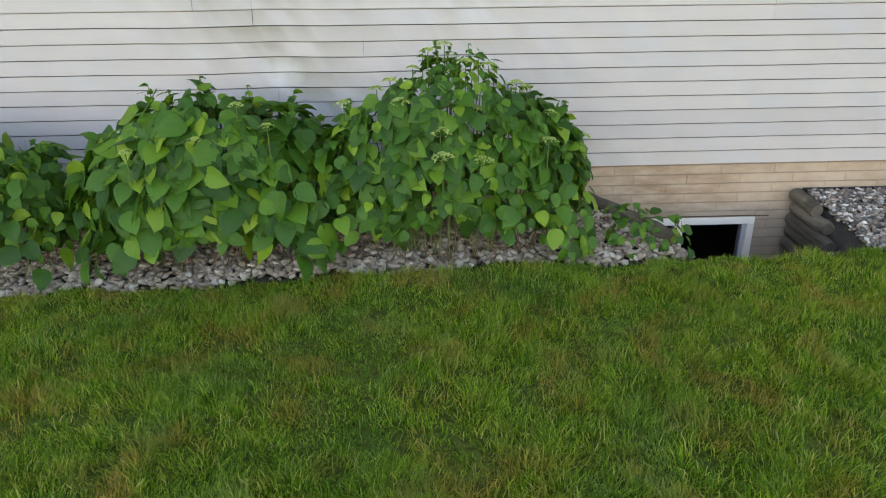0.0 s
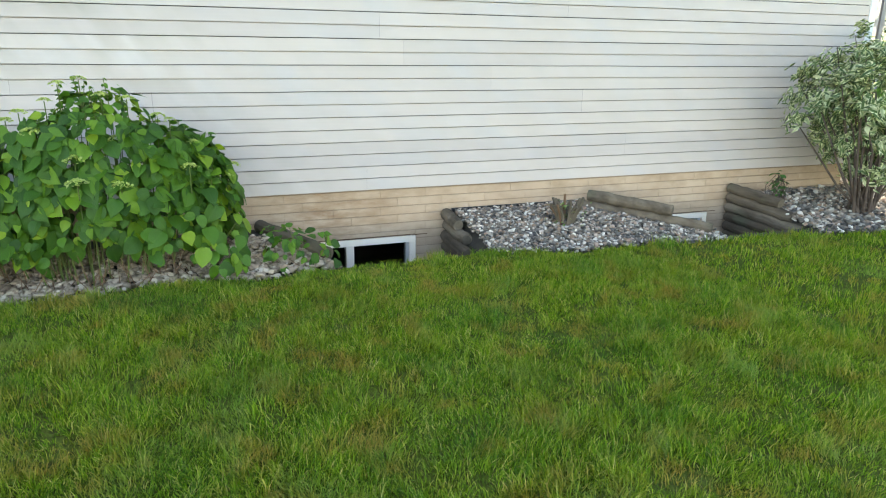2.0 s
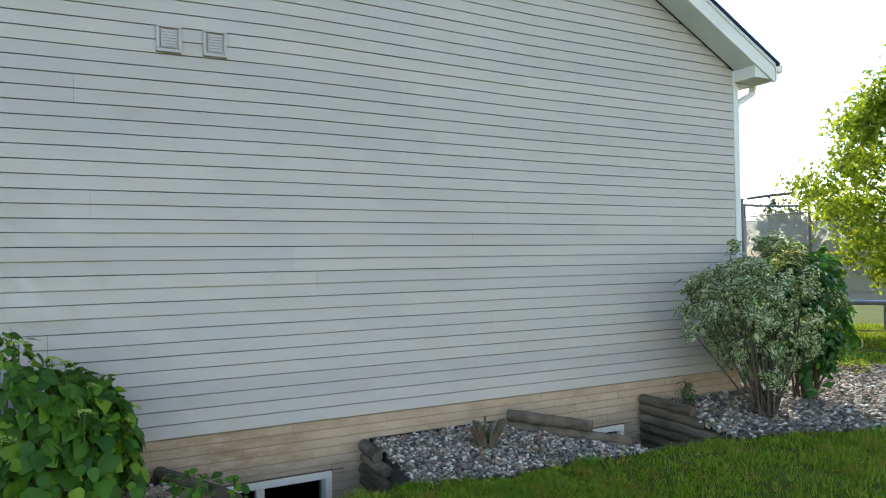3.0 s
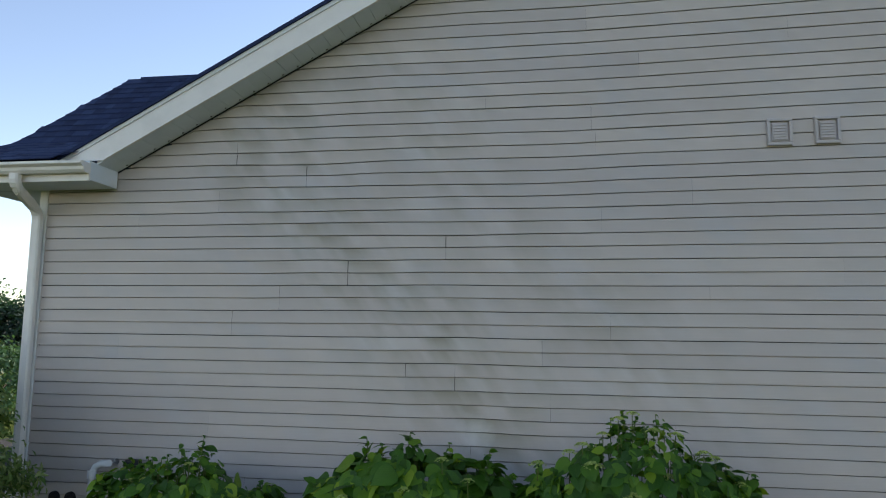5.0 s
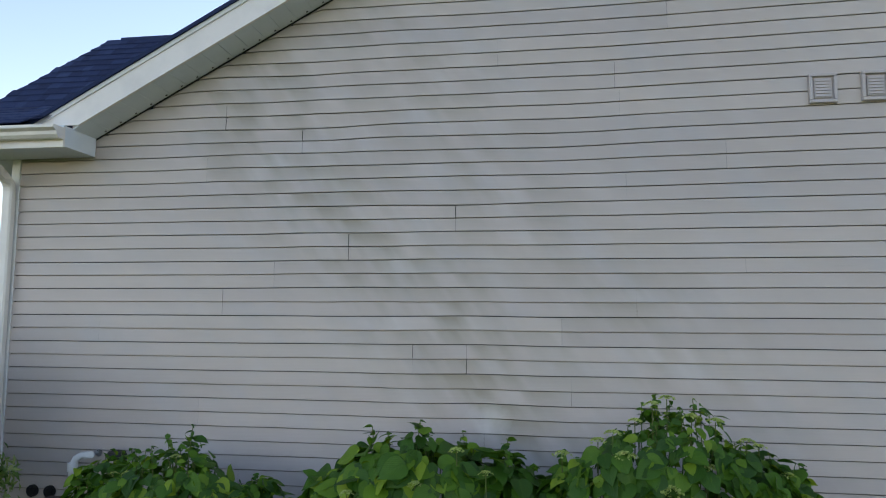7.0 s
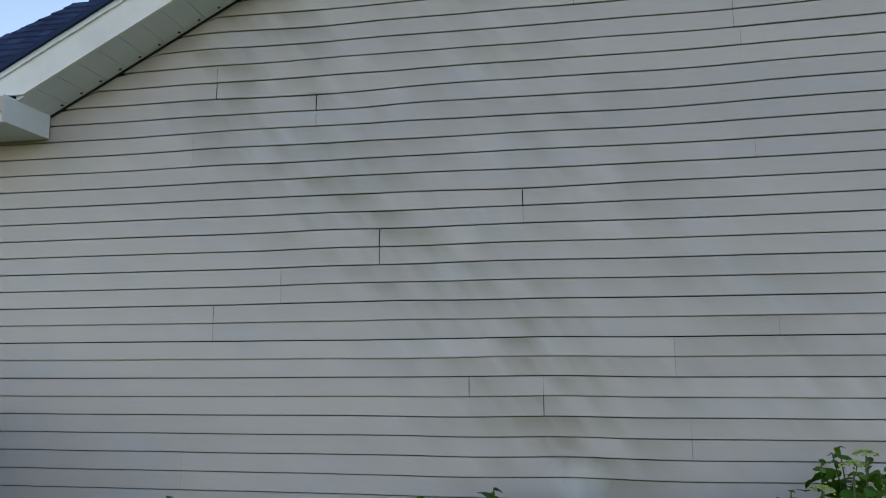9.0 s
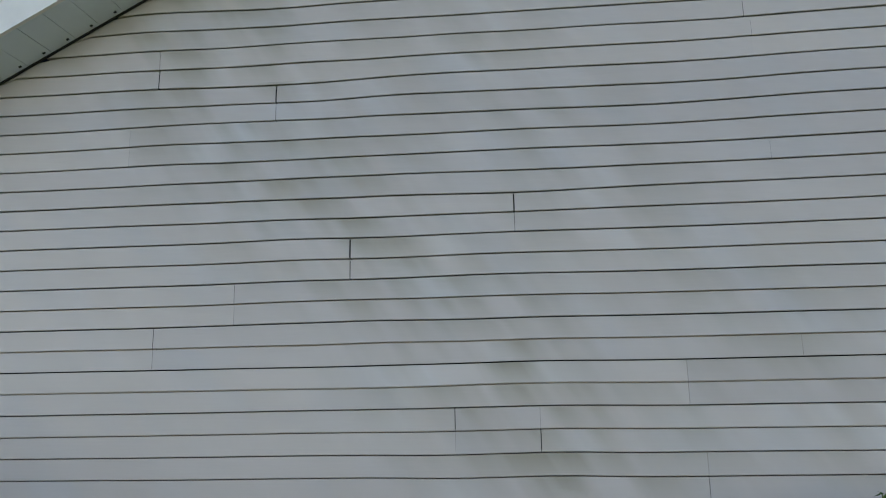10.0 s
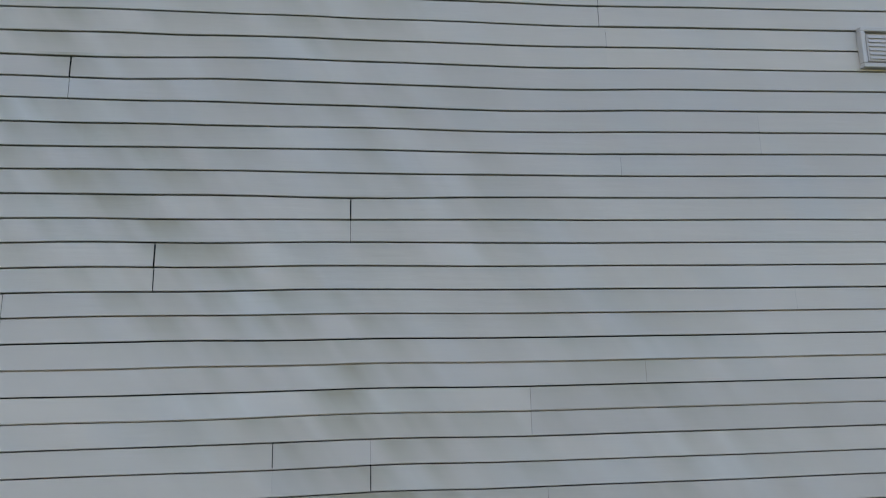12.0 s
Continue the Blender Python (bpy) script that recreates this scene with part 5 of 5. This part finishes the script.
# ---------------------------------------------------------------- distance
def build_distance():
    rr = random.Random(12)
    for k in range(22):
        d = rr.uniform(48, 62)
        a = math.radians(112 + k * 2.5 + rr.uniform(-1, 1))
        x, y = 5.5 + d * math.cos(a), -5.4 + d * math.sin(a)
        h = rr.uniform(2.6, 3.4) if k % 2 else rr.uniform(3.9, 4.8)
        build_tree("woodland_tree", "dark leafy tree at the edge of the wood", x, y, 1.2, h * 0.44, (3.0, 3.0, h * 0.52), 8000, 0.3, FARLEAF if k % 2 else MIDLEAF, 200 + k, 70, "wood behind the house")
    for k in range(10):
        a = math.radians(120 + k * 2.6)
        build_tree("hedge_shrub", "dense dark green shrub at the far lawn edge", 5.5 + 38 * math.cos(a), -5.4 + 38 * math.sin(a), 0.2, 0.35, (2.3, 1.8, 1.75), 7500, 0.22, FARLEAF, 240 + k, 40, "far hedge")
    build_tree("golden_tree", "slim golden-leaved conical tree", -17.0, 19.6, 0.6, 0.9, (0.5, 0.5, 1.1), 1500, 0.16, YELLOWLEAF, 260, 40)
    build_tree("garden_shrub", "rounded green shrub on the far side lawn", -6.4, 8.3, 0.2, 0.1, (1.7, 1.4, 0.9), 7000, 0.11, MIDLEAF, 270, 60)
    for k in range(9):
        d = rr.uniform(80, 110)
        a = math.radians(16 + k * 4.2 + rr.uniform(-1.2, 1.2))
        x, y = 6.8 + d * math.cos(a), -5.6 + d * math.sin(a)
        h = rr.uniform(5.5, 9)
        build_tree("far_tree", "far tree beyond the lawn, its leaves coloured pale for haze", x, y, 1.2, h * 0.5, (4.5, 4.5, h * 0.5), 1500, 0.7, HAZELEAF, 300 + k, 40, "trees beyond the lawn")
    lamp = thing("street_lamp", "tall grey street lamp with a flat head", "street lamp", at=(-31.25, 27.55, -1.4))
    part("post", tube([(0, 0, 0), (0, 0, 4), (0, 0, 7.5)], [0.10, 0.08, 0.06], 10), VENTM, lamp)
    part("head", tube([(0, 0, 7.5), (0, 0, 7.72), (0, 0, 7.76), (0, 0, 7.95), (0, 0, 8.0)], [0.12, 0.17, 0.40, 0.30, 0.05], 14), VENTM, lamp)


build_distance()


# ---------------------------------------------------------------- lawn blades
def value_noise(x, y, cell, seed):
    """Smooth random field between 0 and 1 with the given cell size."""
    g = np.random.default_rng(seed).random((257, 257))
    u, v = x / cell + 40.3, y / cell + 91.7
    i, j = np.floor(u).astype(int), np.floor(v).astype(int)
    fu, fv = u - i, v - j
    fu, fv = fu * fu * (3 - 2 * fu), fv * fv * (3 - 2 * fv)
    i, j = i % 256, j % 256
    return (g[i, j] * (1 - fu) + g[i + 1, j] * fu) * (1 - fv) + (g[i, j + 1] * (1 - fu) + g[i + 1, j + 1] * fu) * fv


def blades(x0, x1, y0, y1, density, length, width, segs):
    n = int((x1 - x0) * (y1 - y0) * density)
    x, y = rng.uniform(x0, x1, n), rng.uniform(y0, y1, n)
    keep = ~in_bed(x, y + 0.03)
    keep &= ~((x > 1.2) & (x < 13.5) & (y > -0.02))
    thin = value_noise(x, y, 0.16, 5) * 0.6 + value_noise(x, y, 0.05, 6) * 0.4
    keep &= rng.random(n) < np.clip(2.3 * thin - 0.35, 0.10, 1)
    x, y = x[keep], y[keep]
    n = len(x)
    z = ground_z(x, y) - 0.004
    tuft = 0.15 + 1.0 * value_noise(x, y, 0.12, 1) + 0.75 * value_noise(x, y, 0.4, 2) + rng.normal(0, 0.12, n)
    L = length * np.clip(tuft, 0.3, 1.6) * rng.uniform(0.5, 1.2, n)
    a = rng.uniform(0, 2 * np.pi, n)
    flow = 9.0 * value_noise(x, y, 0.22, 3) + 5.0 * value_noise(x, y, 0.07, 4)
    lean = rng.uniform(0.15, 1.0, n)
    dx, dy = np.cos(a) * lean * 0.7 + 0.28 * np.cos(flow), np.sin(a) * lean * 0.7 + 0.28 * np.sin(flow)
    base = np.column_stack((x, y, z))
    b = rng.uniform(0, 2 * np.pi, n)
    side = np.column_stack((np.cos(b), np.sin(b), np.zeros(n))) * (width * rng.uniform(0.6, 1.3, n))[:, None] / 2
    d = np.column_stack((dx, dy, np.ones(n)))
    d /= np.linalg.norm(d, axis=1)[:, None]
    Lc = L[:, None]
    i = np.arange(n)[:, None]
    if segs == 1:
        tip = base + d * Lc
        v = np.stack((base - side, base + side, tip), 1).reshape(-1, 3)
        f = i * 3 + np.array((0, 1, 2))
    else:
        mid = base + d * Lc * 0.55
        d2 = d + np.column_stack((dx, dy, -0.5 * np.ones(n))) * 0.7
        d2 /= np.linalg.norm(d2, axis=1)[:, None]
        tip = mid + d2 * Lc * 0.5
        v = np.stack((base - side, base + side, mid + side * 0.8, mid - side * 0.8, tip), 1).reshape(-1, 3)
        f = np.concatenate((i * 5 + np.array((0, 1, 2)), i * 5 + np.array((0, 2, 3)), i * 5 + np.array((3, 2, 4))))
    return mesh_np("lawn_grass", v, f, GRASS)


def lawn(label, *a):
    tagged(new("lawn_grass", blades(*a)), label, "grass", kind="stuff")


lawn("short green mown grass blades with some dry tips", 3.2, 10.2, -4.2, -0.95, 24000, 0.058, 0.0042, 2)
lawn("short green mown grass blades at the lawn's edge", 10.2, 14.5, -4.6, -0.95, 8000, 0.062, 0.007, 1)
lawn("short green mown grass blades in the shade", 1.0, 3.2, -4.2, -0.95, 6000, 0.062, 0.007, 1)
lawn("short green mown grass blades towards the open lawn", 13.3, 24.0, -5.0, 8.0, 1100, 0.075, 0.018, 1)
lawn("short green mown grass blades under the walker", 3.0, 10.2, -6.6, -4.2, 2500, 0.06, 0.009, 1)
build_beds()
